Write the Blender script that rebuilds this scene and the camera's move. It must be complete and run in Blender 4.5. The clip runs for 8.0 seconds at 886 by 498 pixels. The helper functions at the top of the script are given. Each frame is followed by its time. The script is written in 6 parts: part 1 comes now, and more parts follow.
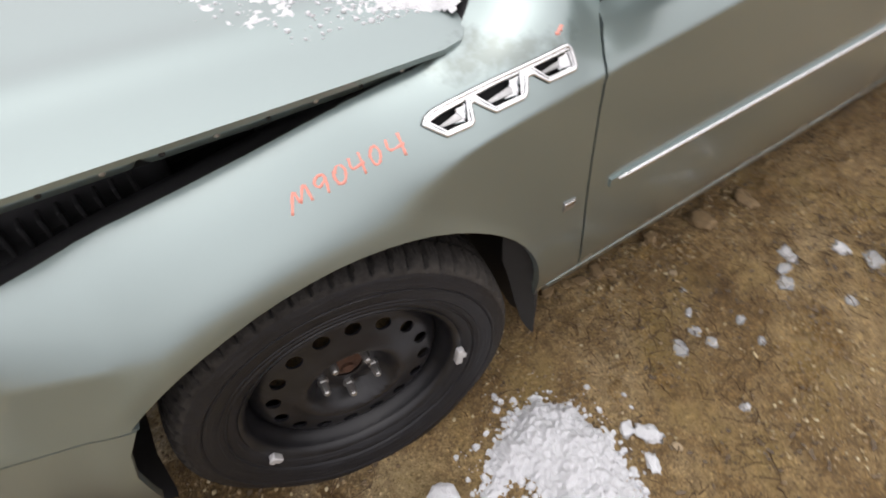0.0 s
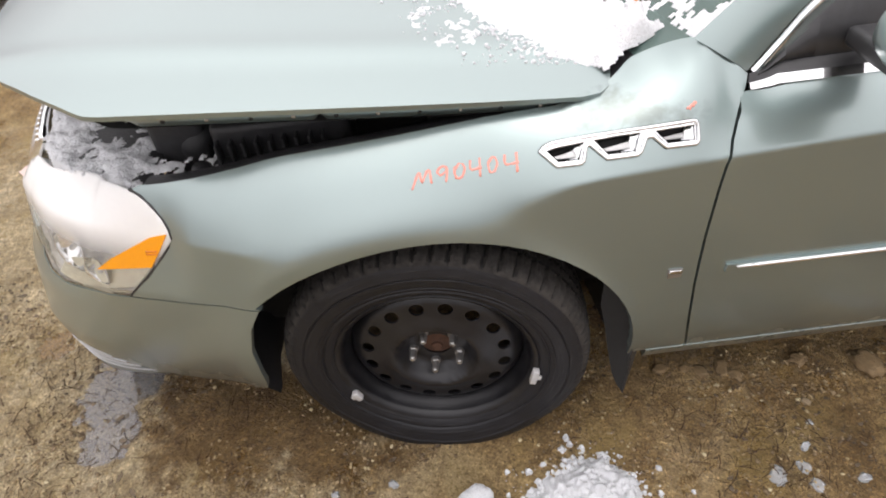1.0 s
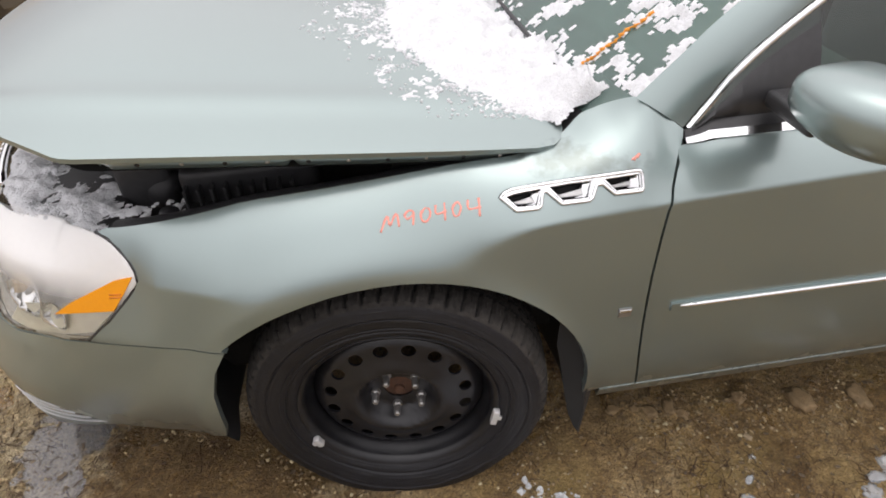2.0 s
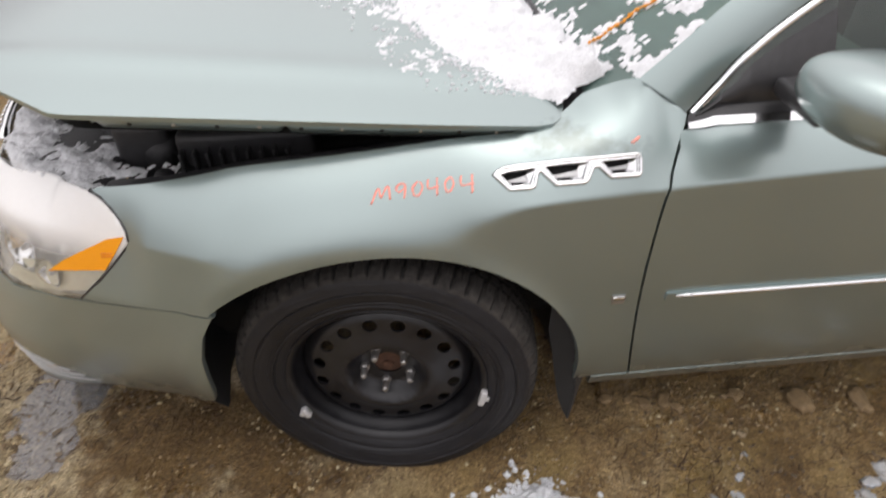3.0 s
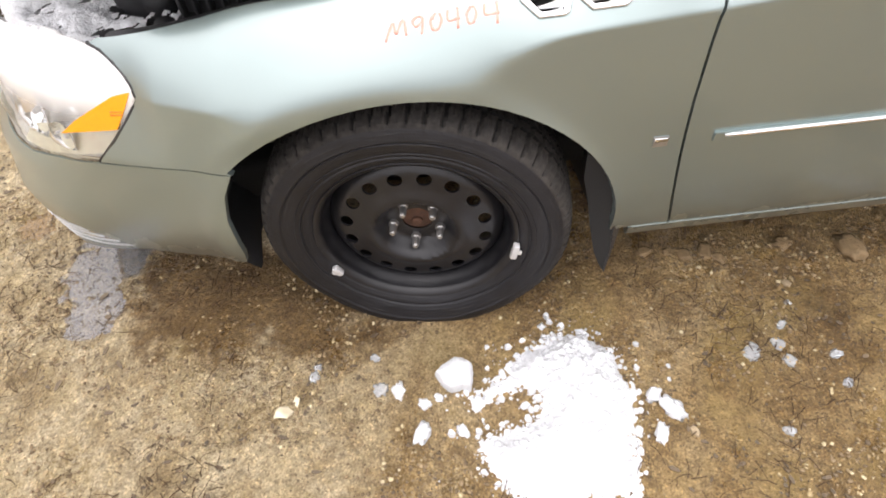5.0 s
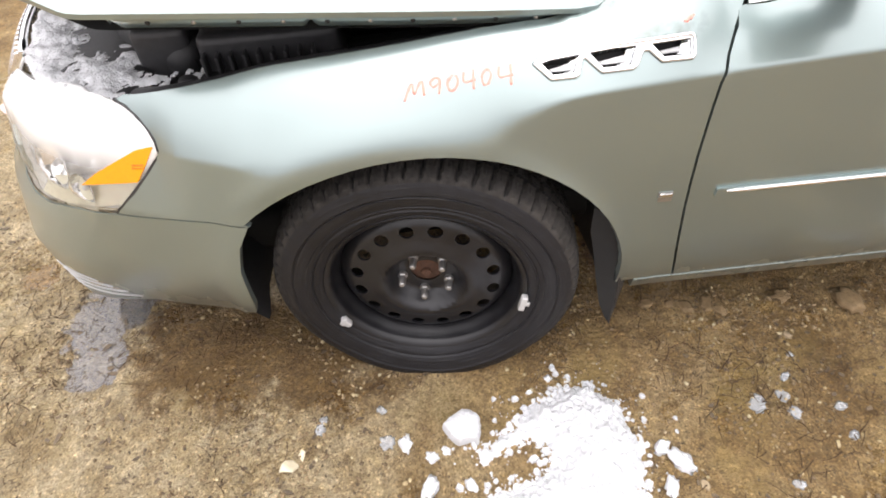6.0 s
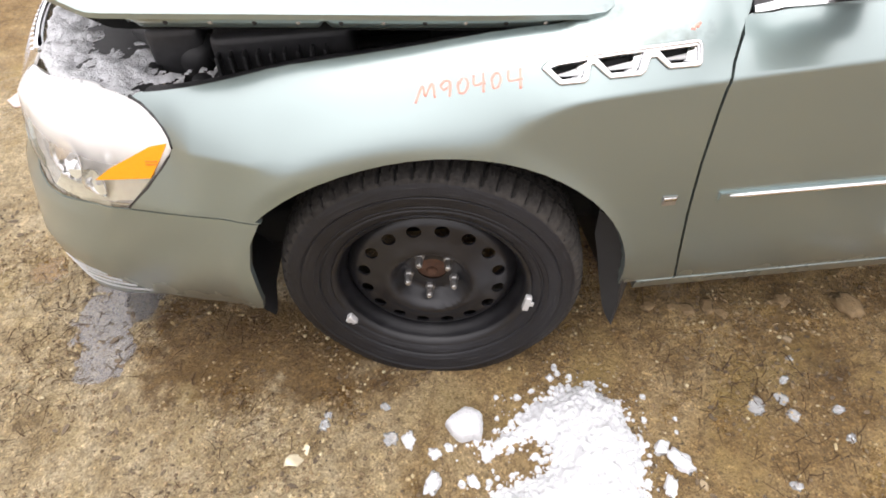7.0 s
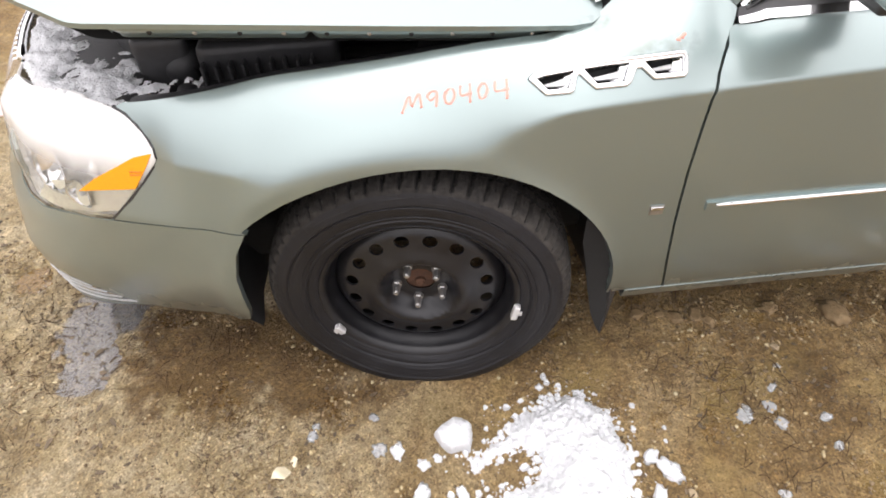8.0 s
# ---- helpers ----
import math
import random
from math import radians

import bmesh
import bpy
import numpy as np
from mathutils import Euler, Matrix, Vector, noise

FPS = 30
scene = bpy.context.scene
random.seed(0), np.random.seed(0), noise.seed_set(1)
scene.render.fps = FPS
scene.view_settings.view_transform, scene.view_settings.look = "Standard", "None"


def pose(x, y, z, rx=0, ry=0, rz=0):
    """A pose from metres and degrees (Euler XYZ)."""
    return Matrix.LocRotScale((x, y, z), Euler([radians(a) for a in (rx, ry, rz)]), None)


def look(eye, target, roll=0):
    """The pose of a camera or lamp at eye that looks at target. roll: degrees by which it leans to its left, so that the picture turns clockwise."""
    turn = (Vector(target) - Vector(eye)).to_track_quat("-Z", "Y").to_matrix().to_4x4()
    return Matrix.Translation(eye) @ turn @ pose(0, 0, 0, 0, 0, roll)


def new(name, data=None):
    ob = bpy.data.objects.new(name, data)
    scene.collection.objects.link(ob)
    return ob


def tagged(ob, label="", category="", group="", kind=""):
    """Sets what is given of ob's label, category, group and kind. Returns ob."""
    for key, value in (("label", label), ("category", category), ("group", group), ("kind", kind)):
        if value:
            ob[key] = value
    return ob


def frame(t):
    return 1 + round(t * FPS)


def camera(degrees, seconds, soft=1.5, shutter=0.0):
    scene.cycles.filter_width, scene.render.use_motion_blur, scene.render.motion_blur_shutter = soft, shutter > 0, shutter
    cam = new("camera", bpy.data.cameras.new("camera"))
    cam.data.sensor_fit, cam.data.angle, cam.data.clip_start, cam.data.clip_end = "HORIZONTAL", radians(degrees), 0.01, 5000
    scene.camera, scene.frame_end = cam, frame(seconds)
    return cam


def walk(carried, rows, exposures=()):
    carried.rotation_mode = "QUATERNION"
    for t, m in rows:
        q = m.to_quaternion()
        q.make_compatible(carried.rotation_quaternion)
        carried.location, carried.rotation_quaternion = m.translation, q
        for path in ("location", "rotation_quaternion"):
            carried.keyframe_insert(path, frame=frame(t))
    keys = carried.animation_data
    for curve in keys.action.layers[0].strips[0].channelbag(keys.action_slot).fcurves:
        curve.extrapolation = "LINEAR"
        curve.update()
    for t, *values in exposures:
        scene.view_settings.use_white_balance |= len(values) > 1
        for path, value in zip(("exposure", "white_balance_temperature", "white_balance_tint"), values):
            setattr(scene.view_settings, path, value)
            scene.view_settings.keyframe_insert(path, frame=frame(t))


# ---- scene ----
from mathutils.geometry import delaunay_2d_cdt

cam = camera(71.7, 8.0, soft=1.8, shutter=0.25)
PATH = [
    (0, (-0.114, -0.582, 1.43), (0.517, 0.53, -0.108), -5.1),
    (0.1, (-0.076, -0.605, 1.432), (0.438, 0.594, -0.084), -6.4),
    (0.2, (-0.031, -0.63, 1.445), (0.287, 0.674, -0.038), -9.6),
    (0.3, (-0.005, -0.641, 1.456), (0.161, 0.571, -0.126), -9.0),
    (0.4, (0.055, -0.694, 1.437), (0.131, 0.539, -0.136), -7.7),
    (0.5, (0.047, -0.724, 1.431), (0.086, 0.556, -0.105), -5.6),
    (0.7, (0.069, -0.759, 1.463), (0.05, 0.599, -0.005), -6.8),
    (1, (0.029, -0.824, 1.474), (0.059, 0.631, 0.102), -6.1),
    (1.2, (0.005, -0.849, 1.497), (0.033, 0.644, 0.166), -7.8),
    (1.5, (-0.024, -0.876, 1.496), (0.127, 0.66, 0.224), -5.9),
    (2.8, (0.02, -0.882, 1.47), (0.232, 0.683, 0.243), 1.2),
    (3, (0.035, -0.888, 1.464), (0.203, 0.644, 0.19), 0.0),
    (3.2, (0.059, -0.864, 1.442), (0.039, 0.551, 0.029), -3.9),
    (3.3, (0.064, -0.852, 1.418), (0.101, 0.534, -0.024), -0.9),
    (3.5, (0.061, -0.84, 1.382), (0.122, 0.535, -0.069), -0.2),
    (3.7, (0.087, -0.825, 1.387), (0.127, 0.467, -0.14), 1.0),
    (4, (0.072, -0.844, 1.366), (0.121, 0.404, -0.197), 0.1),
    (4.2, (0.057, -0.854, 1.374), (0.032, 0.37, -0.207), -3.0),
    (5.3, (0.057, -0.879, 1.388), (0.077, 0.403, -0.147), -6.7),
    (5.5, (0.019, -0.884, 1.388), (0.056, 0.449, -0.102), -2.9),
    (6, (0.012, -0.883, 1.407), (0.07, 0.488, -0.048), -4.4),
    (6.5, (0.013, -0.899, 1.425), (0.083, 0.513, 0.011), -1.6),
    (7, (-0.002, -0.895, 1.423), (0.055, 0.474, -0.034), -3.5),
    (7.5, (-0.002, -0.895, 1.425), (0.095, 0.488, -0.017), -1.5),
    (8, (0.005, -0.888, 1.424), (0.094, 0.495, -0.019), -2.8),
]

walk(cam, [(t, look(eye, target, roll)) for t, eye, target, roll in PATH],
     exposures=[(0.0, 0.38), (0.5, 0.36), (1.0, 0.54), (1.5, 0.3), (3.0, 0.28), (3.5, 0.34), (4.0, 0.74), (5.3, 1.18), (6.0, 1.13), (8.0, 1.02)])

# ---- overcast winter daylight ----
world = bpy.data.worlds.new("overcast_sky")
scene.world = world
world.use_nodes = True
wn, wl = world.node_tree.nodes, world.node_tree.links
wn.clear()
sky = wn.new("ShaderNodeTexSky")
sky.sky_type, sky.sun_disc, sky.sun_elevation, sky.sun_rotation = "NISHITA", False, radians(82), radians(0)
sky.air_density, sky.dust_density, sky.ozone_density = 1.0, 8.0, 1.0
grey = wn.new("ShaderNodeHueSaturation")
grey.inputs["Saturation"].default_value = 0.3
bg = wn.new("ShaderNodeBackground")
bg.inputs["Strength"].default_value = 0.15
wout = wn.new("ShaderNodeOutputWorld")
wl.new(sky.outputs[0], grey.inputs["Color"])
deck = wn.new("ShaderNodeMix")
deck.data_type = "RGBA"
deck.inputs["Factor"].default_value = 0.8
deck.inputs[7].default_value = (6.85, 6.45, 6.65, 1)          # even cloud deck
wl.new(grey.outputs[0], deck.inputs[6])
dome_at, dome_xyz, dome = wn.new("ShaderNodeTexCoord"), wn.new("ShaderNodeSeparateXYZ"), wn.new("ShaderNodeMapRange")
wl.new(dome_at.outputs["Generated"], dome_xyz.inputs[0])
wl.new(dome_xyz.outputs["Z"], dome.inputs["Value"])
dome.inputs["To Min"].default_value, dome.inputs["To Max"].default_value = 0.48, 1.42   # an overcast dome is brightest overhead
dome_mix = wn.new("ShaderNodeVectorMath")
dome_mix.operation = "SCALE"
wl.new(deck.outputs[2], dome_mix.inputs[0])
wl.new(dome.outputs[0], dome_mix.inputs["Scale"])
wl.new(dome_mix.outputs[0], bg.inputs["Color"])
wl.new(bg.outputs[0], wout.inputs[0])
sun = new("sun", bpy.data.lights.new("sun", "SUN"))
sun.data.energy, sun.data.angle, sun.data.color = 0.4, radians(140), (1.0, 0.97, 0.92)
sun.matrix_world = look((0, 1, 20), (0, 0, 0))


# ---- materials ----
def mat(name, color, rough=0.6, metal=0.0, coat=0.0, coat_rough=0.03, var=0.12, scale=40.0, bump=0.0, bump_scale=200.0, trans=0.0, spec=0.5, ior=1.5, big=2.5, tint=None):
    """A procedural surface: base colour varied at two scales, roughness varied, fine relief."""
    m = bpy.data.materials.new(name)
    m.use_nodes = True
    n, l = m.node_tree.nodes, m.node_tree.links
    b = n["Principled BSDF"]
    tc = n.new("ShaderNodeTexCoord")
    n1, n2 = n.new("ShaderNodeTexNoise"), n.new("ShaderNodeTexNoise")
    n1.inputs["Scale"].default_value, n2.inputs["Scale"].default_value = scale, big
    n1.inputs["Detail"].default_value, n2.inputs["Detail"].default_value = 6, 4
    for q in (n1, n2):
        l.new(tc.outputs["Object"], q.inputs["Vector"])
    add = n.new("ShaderNodeMath")
    add.operation = "ADD"
    l.new(n1.outputs["Fac"], add.inputs[0])
    l.new(n2.outputs["Fac"], add.inputs[1])
    ramp = n.new("ShaderNodeMapRange")
    ramp.inputs["From Min"].default_value, ramp.inputs["From Max"].default_value = 0.6, 1.4
    l.new(add.outputs[0], ramp.inputs["Value"])
    mix = n.new("ShaderNodeMix")
    mix.data_type = "RGBA"
    c = np.array(color)
    c2 = np.array(tint) if tint is not None else c * (1 + var)
    mix.inputs[6].default_value = (*np.clip(c * (1 - var), 0, 1), 1)
    mix.inputs[7].default_value = (*np.clip(c2, 0, 1), 1)
    l.new(ramp.outputs[0], mix.inputs["Factor"])
    l.new(mix.outputs[2], b.inputs["Base Color"])
    rr = n.new("ShaderNodeMapRange")
    rr.inputs["To Min"].default_value, rr.inputs["To Max"].default_value = max(rough * 0.8, 0.0), min(rough * 1.2, 1.0)
    l.new(n1.outputs["Fac"], rr.inputs["Value"])
    l.new(rr.outputs[0], b.inputs["Roughness"])
    b.inputs["Metallic"].default_value = metal
    b.inputs["Coat Weight"].default_value, b.inputs["Coat Roughness"].default_value = coat, coat_rough
    b.inputs["Transmission Weight"].default_value, b.inputs["IOR"].default_value = trans, ior
    b.inputs["Specular IOR Level"].default_value = spec
    if bump:
        n3, bp = n.new("ShaderNodeTexNoise"), n.new("ShaderNodeBump")
        n3.inputs["Scale"].default_value, n3.inputs["Detail"].default_value = bump_scale, 8
        bp.inputs["Strength"].default_value, bp.inputs["Distance"].default_value = bump, 0.004
        l.new(tc.outputs["Object"], n3.inputs["Vector"])
        l.new(n3.outputs["Fac"], bp.inputs["Height"])
        l.new(bp.outputs[0], b.inputs["Normal"])
    return m


def paint_mat(name, color):
    """Metallic car paint under clear coat, with splashed road dust and a smear of grime."""
    m = mat(name, color, rough=0.33, metal=0.72, coat=1.0, coat_rough=0.10, var=0.02, scale=900, big=3)
    n, l = m.node_tree.nodes, m.node_tree.links
    b = n["Principled BSDF"]
    b.inputs["Coat IOR"].default_value = 1.7
    rr = b.inputs["Roughness"].links[0].from_node
    rr.inputs["To Min"].default_value, rr.inputs["To Max"].default_value = 0.31, 0.36
    tc = n.new("ShaderNodeTexCoord")
    sp = n.new("ShaderNodeSeparateXYZ")
    l.new(tc.outputs["Object"], sp.inputs[0])
    g = n.new("ShaderNodeTexNoise")
    g.inputs["Scale"].default_value, g.inputs["Detail"].default_value = 14, 8
    l.new(tc.outputs["Object"], g.inputs["Vector"])
    low = n.new("ShaderNodeMapRange")
    low.inputs["From Min"].default_value, low.inputs["From Max"].default_value = 0.42, 0.18
    l.new(sp.outputs["Z"], low.inputs["Value"])
    mul = n.new("ShaderNodeMath")
    mul.operation = "MULTIPLY"
    l.new(low.outputs[0], mul.inputs[0])
    l.new(g.outputs["Fac"], mul.inputs[1])
    old = b.inputs["Base Color"].links[0].from_socket
    mix = n.new("ShaderNodeMix")
    mix.data_type = "RGBA"
    mix.inputs[7].default_value = (0.17, 0.16, 0.13, 1)
    l.new(mul.outputs[0], mix.inputs["Factor"])
    l.new(old, mix.inputs[6])
    l.new(mix.outputs[2], b.inputs["Base Color"])
    cw = n.new("ShaderNodeMath")
    cw.operation = "MULTIPLY_ADD"
    cw.inputs[1].default_value, cw.inputs[2].default_value = 0.4, 0.14
    l.new(mul.outputs[0], cw.inputs[0])
    l.new(cw.outputs[0], b.inputs["Coat Roughness"])
    # a smear of grime above the fender vent
    d = n.new("ShaderNodeVectorMath")
    d.operation = "SUBTRACT"
    d.inputs[1].default_value = (0.40, 0.03, 0.888)
    l.new(tc.outputs["Object"], d.inputs[0])
    e = n.new("ShaderNodeVectorMath")
    e.operation = "MULTIPLY"
    e.inputs[1].default_value = (8.0, 0.0, 60.0)
    l.new(d.outputs[0], e.inputs[0])
    f = n.new("ShaderNodeVectorMath")
    f.operation = "LENGTH"
    l.new(e.outputs[0], f.inputs[0])
    g2 = n.new("ShaderNodeTexNoise")
    g2.inputs["Scale"].default_value, g2.inputs["Detail"].default_value = 45, 6
    l.new(tc.outputs["Object"], g2.inputs["Vector"])
    s = n.new("ShaderNodeMath")
    s.operation = "MULTIPLY_ADD"
    s.inputs[1].default_value = -2.4
    l.new(g2.outputs["Fac"], s.inputs[0])
    l.new(f.outputs["Value"], s.inputs[2])
    k = n.new("ShaderNodeMapRange")
    k.inputs["From Min"].default_value, k.inputs["From Max"].default_value = 0.0, -0.9
    k.inputs["To Max"].default_value = 0.6
    l.new(s.outputs[0], k.inputs["Value"])
    mx = n.new("ShaderNodeMix")
    mx.data_type = "RGBA"
    mx.inputs[7].default_value = (0.12, 0.14, 0.12, 1)
    l.new(k.outputs[0], mx.inputs["Factor"])
    l.new(mix.outputs[2], mx.inputs[6])
    l.new(mx.outputs[2], b.inputs["Base Color"])
    return m


PAINT = paint_mat("green_silver_paint", (0.282, 0.352, 0.345))
EDGE = mat("primer_edge", (0.25, 0.28, 0.25), rough=0.5, scale=60)
CHROME = mat("chrome", (0.86, 0.87, 0.88), rough=0.08, metal=1.0, var=0.03)
STRIP = mat("bright_strip", (0.80, 0.81, 0.82), rough=0.32, metal=0.55, var=0.05)
BLACK = mat("black_plastic", (0.034, 0.034, 0.036), rough=0.42, scale=60, var=0.3, bump=0.15, bump_scale=500)
# near-black for gaps and hollows, with their shade in the colour
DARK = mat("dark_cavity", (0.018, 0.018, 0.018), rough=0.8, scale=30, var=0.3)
RUBBER = mat("tyre_rubber", (0.008, 0.008, 0.010), rough=0.52, scale=35, var=0.35, bump=0.25, bump_scale=260, tint=(0.017, 0.017, 0.021), spec=0.4)
TREAD = mat("dusty_tread", (0.016, 0.015, 0.015), rough=0.8, scale=70, var=0.4, bump=0.4, bump_scale=300, tint=(0.070, 0.064, 0.058), spec=0.25)
# blacker than the tyre's own rubber: groove shade put into the colour
GROOVE_SHADE = mat("groove_shade_rubber", (0.004, 0.004, 0.004), rough=0.85, scale=70, var=0.4)


def ringed(m, cx, cz):
    """Fine moulded rings and scuffs round the tyre's sidewall."""
    n, l = m.node_tree.nodes, m.node_tree.links
    b = n["Principled BSDF"]
    tc, d, q, r = n.new("ShaderNodeTexCoord"), n.new("ShaderNodeVectorMath"), n.new("ShaderNodeVectorMath"), n.new("ShaderNodeVectorMath")
    d.operation, q.operation, r.operation = "SUBTRACT", "MULTIPLY", "LENGTH"
    d.inputs[1].default_value, q.inputs[1].default_value = (cx, 0, cz), (1, 0, 1)
    l.new(tc.outputs["Object"], d.inputs[0])
    l.new(d.outputs[0], q.inputs[0])
    l.new(q.outputs[0], r.inputs[0])
    comb, nr = n.new("ShaderNodeCombineXYZ"), n.new("ShaderNodeVectorMath")
    nr.operation = "NORMALIZE"
    l.new(q.outputs[0], nr.inputs[0])
    sc, ad = n.new("ShaderNodeVectorMath"), n.new("ShaderNodeVectorMath")
    sc.operation, ad.operation = "SCALE", "ADD"
    sc.inputs["Scale"].default_value = 1.4
    l.new(nr.outputs[0], sc.inputs[0])
    mu = n.new("ShaderNodeMath")
    mu.operation = "MULTIPLY"
    mu.inputs[1].default_value = 85.0
    l.new(r.outputs["Value"], mu.inputs[0])
    l.new(mu.outputs[0], comb.inputs["Y"])
    l.new(sc.outputs[0], ad.inputs[0])
    l.new(comb.outputs[0], ad.inputs[1])
    t = n.new("ShaderNodeTexNoise")
    t.inputs["Scale"].default_value, t.inputs["Detail"].default_value = 2.5, 5
    l.new(ad.outputs[0], t.inputs["Vector"])
    bp = n.new("ShaderNodeBump")
    bp.inputs["Strength"].default_value, bp.inputs["Distance"].default_value = 0.55, 0.003
    l.new(t.outputs["Fac"], bp.inputs["Height"])
    l.new(b.inputs["Normal"].links[0].from_socket, bp.inputs["Normal"])
    l.new(bp.outputs[0], b.inputs["Normal"])
    scuff = n.new("ShaderNodeMapRange")
    scuff.inputs["From Min"].default_value, scuff.inputs["From Max"].default_value, scuff.inputs["To Max"].default_value = 0.60, 0.80, 0.45
    l.new(t.outputs["Fac"], scuff.inputs["Value"])
    mix = n.new("ShaderNodeMix")
    mix.data_type = "RGBA"
    mix.inputs[7].default_value = (0.085, 0.082, 0.08, 1)
    l.new(scuff.outputs[0], mix.inputs["Factor"])
    l.new(b.inputs["Base Color"].links[0].from_socket, mix.inputs[6])
    l.new(mix.outputs[2], b.inputs["Base Color"])


ringed(RUBBER, 0.003, 0.318)
STEEL = mat("black_painted_steel", (0.007, 0.007, 0.009), rough=0.33, scale=25, var=0.4, bump=0.08, bump_scale=160, tint=(0.018, 0.018, 0.021), spec=0.5)
RUST = mat("rusty_steel", (0.06, 0.03, 0.02), rough=0.85, scale=90, var=0.5, bump=0.5, bump_scale=300, tint=(0.12, 0.055, 0.03))
NUT = mat("dull_zinc", (0.40, 0.39, 0.38), rough=0.40, metal=0.85, scale=120, var=0.25)
LEAD = mat("grey_lead", (0.62, 0.62, 0.62), rough=0.5, metal=0.3, scale=120, var=0.15)
AMBER = mat("amber_plastic", (1.0, 0.37, 0.004), rough=0.18, coat=0.6, var=0.08, scale=200)
DEEP = mat("deep_amber", (0.75, 0.20, 0.002), rough=0.3, var=0.1, scale=200)
REFLECTOR = mat("headlamp_reflector", (0.93, 0.93, 0.92), rough=0.30, metal=0.0, var=0.06, scale=20)
CREAM = mat("cream_reflector", (0.95, 0.86, 0.70), rough=0.25, metal=0.1, var=0.15, scale=60)
CRAYON = mat("red_crayon", (0.88, 0.36, 0.29), rough=0.75, var=0.15, scale=400)
ORANGE = mat("orange_crayon", (0.85, 0.33, 0.03), rough=0.75, var=0.15, scale=400)
SNOW = mat("wet_snow", (0.66, 0.67, 0.69), rough=0.6, var=0.07, scale=160, bump=1.0, bump_scale=210, big=40)
ICE = mat("grey_ice", (0.78, 0.80, 0.82), rough=0.18, var=0.2, scale=90, bump=0.7, bump_scale=160, trans=0.62, ior=1.31)
FROST = mat("frosty_snow", (0.76, 0.77, 0.79), rough=0.6, var=0.16, scale=220, bump=1.0, bump_scale=260, big=30)
PAPER = mat("cream_scrap", (0.72, 0.64, 0.46), rough=0.7, var=0.15, scale=60)
STRAW = mat("dead_grass", (0.075, 0.042, 0.018), rough=0.8, var=0.3, scale=80)
LITTER = mat("rotted_leaf", (0.07, 0.05, 0.03), rough=0.7, var=0.5, scale=60, tint=(0.17, 0.12, 0.07))
STONE = mat("pale_stone", (0.30, 0.23, 0.14), rough=0.7, var=0.35, scale=50, bump=0.5, bump_scale=150)
CLOD = mat("mud_clod", (0.22, 0.15, 0.075), rough=0.75, var=0.35, scale=50, bump=0.8, bump_scale=120)


def clear_mat(name, color, haze=0.0, gloss=0.03, milk=(0.8, 0.8, 0.78)):
    """Thin clear sheet: passes light, mirrors by the angle, with an optional milky haze."""
    m = bpy.data.materials.new(name)
    m.use_nodes = True
    n, l = m.node_tree.nodes, m.node_tree.links
    n.clear()
    tr, gl, di, fr = n.new("ShaderNodeBsdfTransparent"), n.new("ShaderNodeBsdfGlossy"), n.new("ShaderNodeBsdfDiffuse"), n.new("ShaderNodeFresnel")
    m1, m2, out = n.new("ShaderNodeMixShader"), n.new("ShaderNodeMixShader"), n.new("ShaderNodeOutputMaterial")
    tr.inputs["Color"].default_value = (*color, 1)
    gl.inputs["Roughness"].default_value = gloss
    di.inputs["Color"].default_value = (*milk, 1)
    fr.inputs["IOR"].default_value = 1.6
    ns, mr = n.new("ShaderNodeTexNoise"), n.new("ShaderNodeMapRange")
    ns.inputs["Scale"].default_value, ns.inputs["Detail"].default_value = 25, 6
    mr.inputs["To Min"].default_value, mr.inputs["To Max"].default_value = haze * 0.5, haze * 1.5
    l.new(ns.outputs["Fac"], mr.inputs["Value"])
    l.new(mr.outputs[0], m1.inputs["Fac"])
    l.new(tr.outputs[0], m1.inputs[1])
    l.new(di.outputs[0], m1.inputs[2])
    l.new(fr.outputs[0], m2.inputs["Fac"])
    l.new(m1.outputs[0], m2.inputs[1])
    l.new(gl.outputs[0], m2.inputs[2])
    l.new(m2.outputs[0], out.inputs[0])
    return m


GLASS = clear_mat("green_glass", (0.62, 0.78, 0.72), 0.03, 0.02)
# windshield glass: sky reflection put into its milky green
SKYGLASS = clear_mat("sky_milked_green_glass", (0.45, 0.70, 0.62), 0.30, 0.03, (0.25, 0.38, 0.34))
LENS = clear_mat("hazed_skywhite_lens", (0.99, 0.99, 0.98), 0.04, 0.05, (0.95, 0.945, 0.93))


def whiten_top(m, lo, hi, most):
    """Whitens the lens towards its top: the sky's reflection put into the haze."""
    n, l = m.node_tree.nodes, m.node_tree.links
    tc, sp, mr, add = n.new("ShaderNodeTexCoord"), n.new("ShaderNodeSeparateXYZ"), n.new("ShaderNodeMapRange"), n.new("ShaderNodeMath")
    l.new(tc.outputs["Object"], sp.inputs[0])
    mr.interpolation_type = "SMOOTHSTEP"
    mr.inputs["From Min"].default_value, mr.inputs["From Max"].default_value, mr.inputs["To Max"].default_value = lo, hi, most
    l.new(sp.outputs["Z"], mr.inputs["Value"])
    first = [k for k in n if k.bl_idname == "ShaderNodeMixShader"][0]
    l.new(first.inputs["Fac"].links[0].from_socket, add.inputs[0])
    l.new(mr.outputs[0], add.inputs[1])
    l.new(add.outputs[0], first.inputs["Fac"])


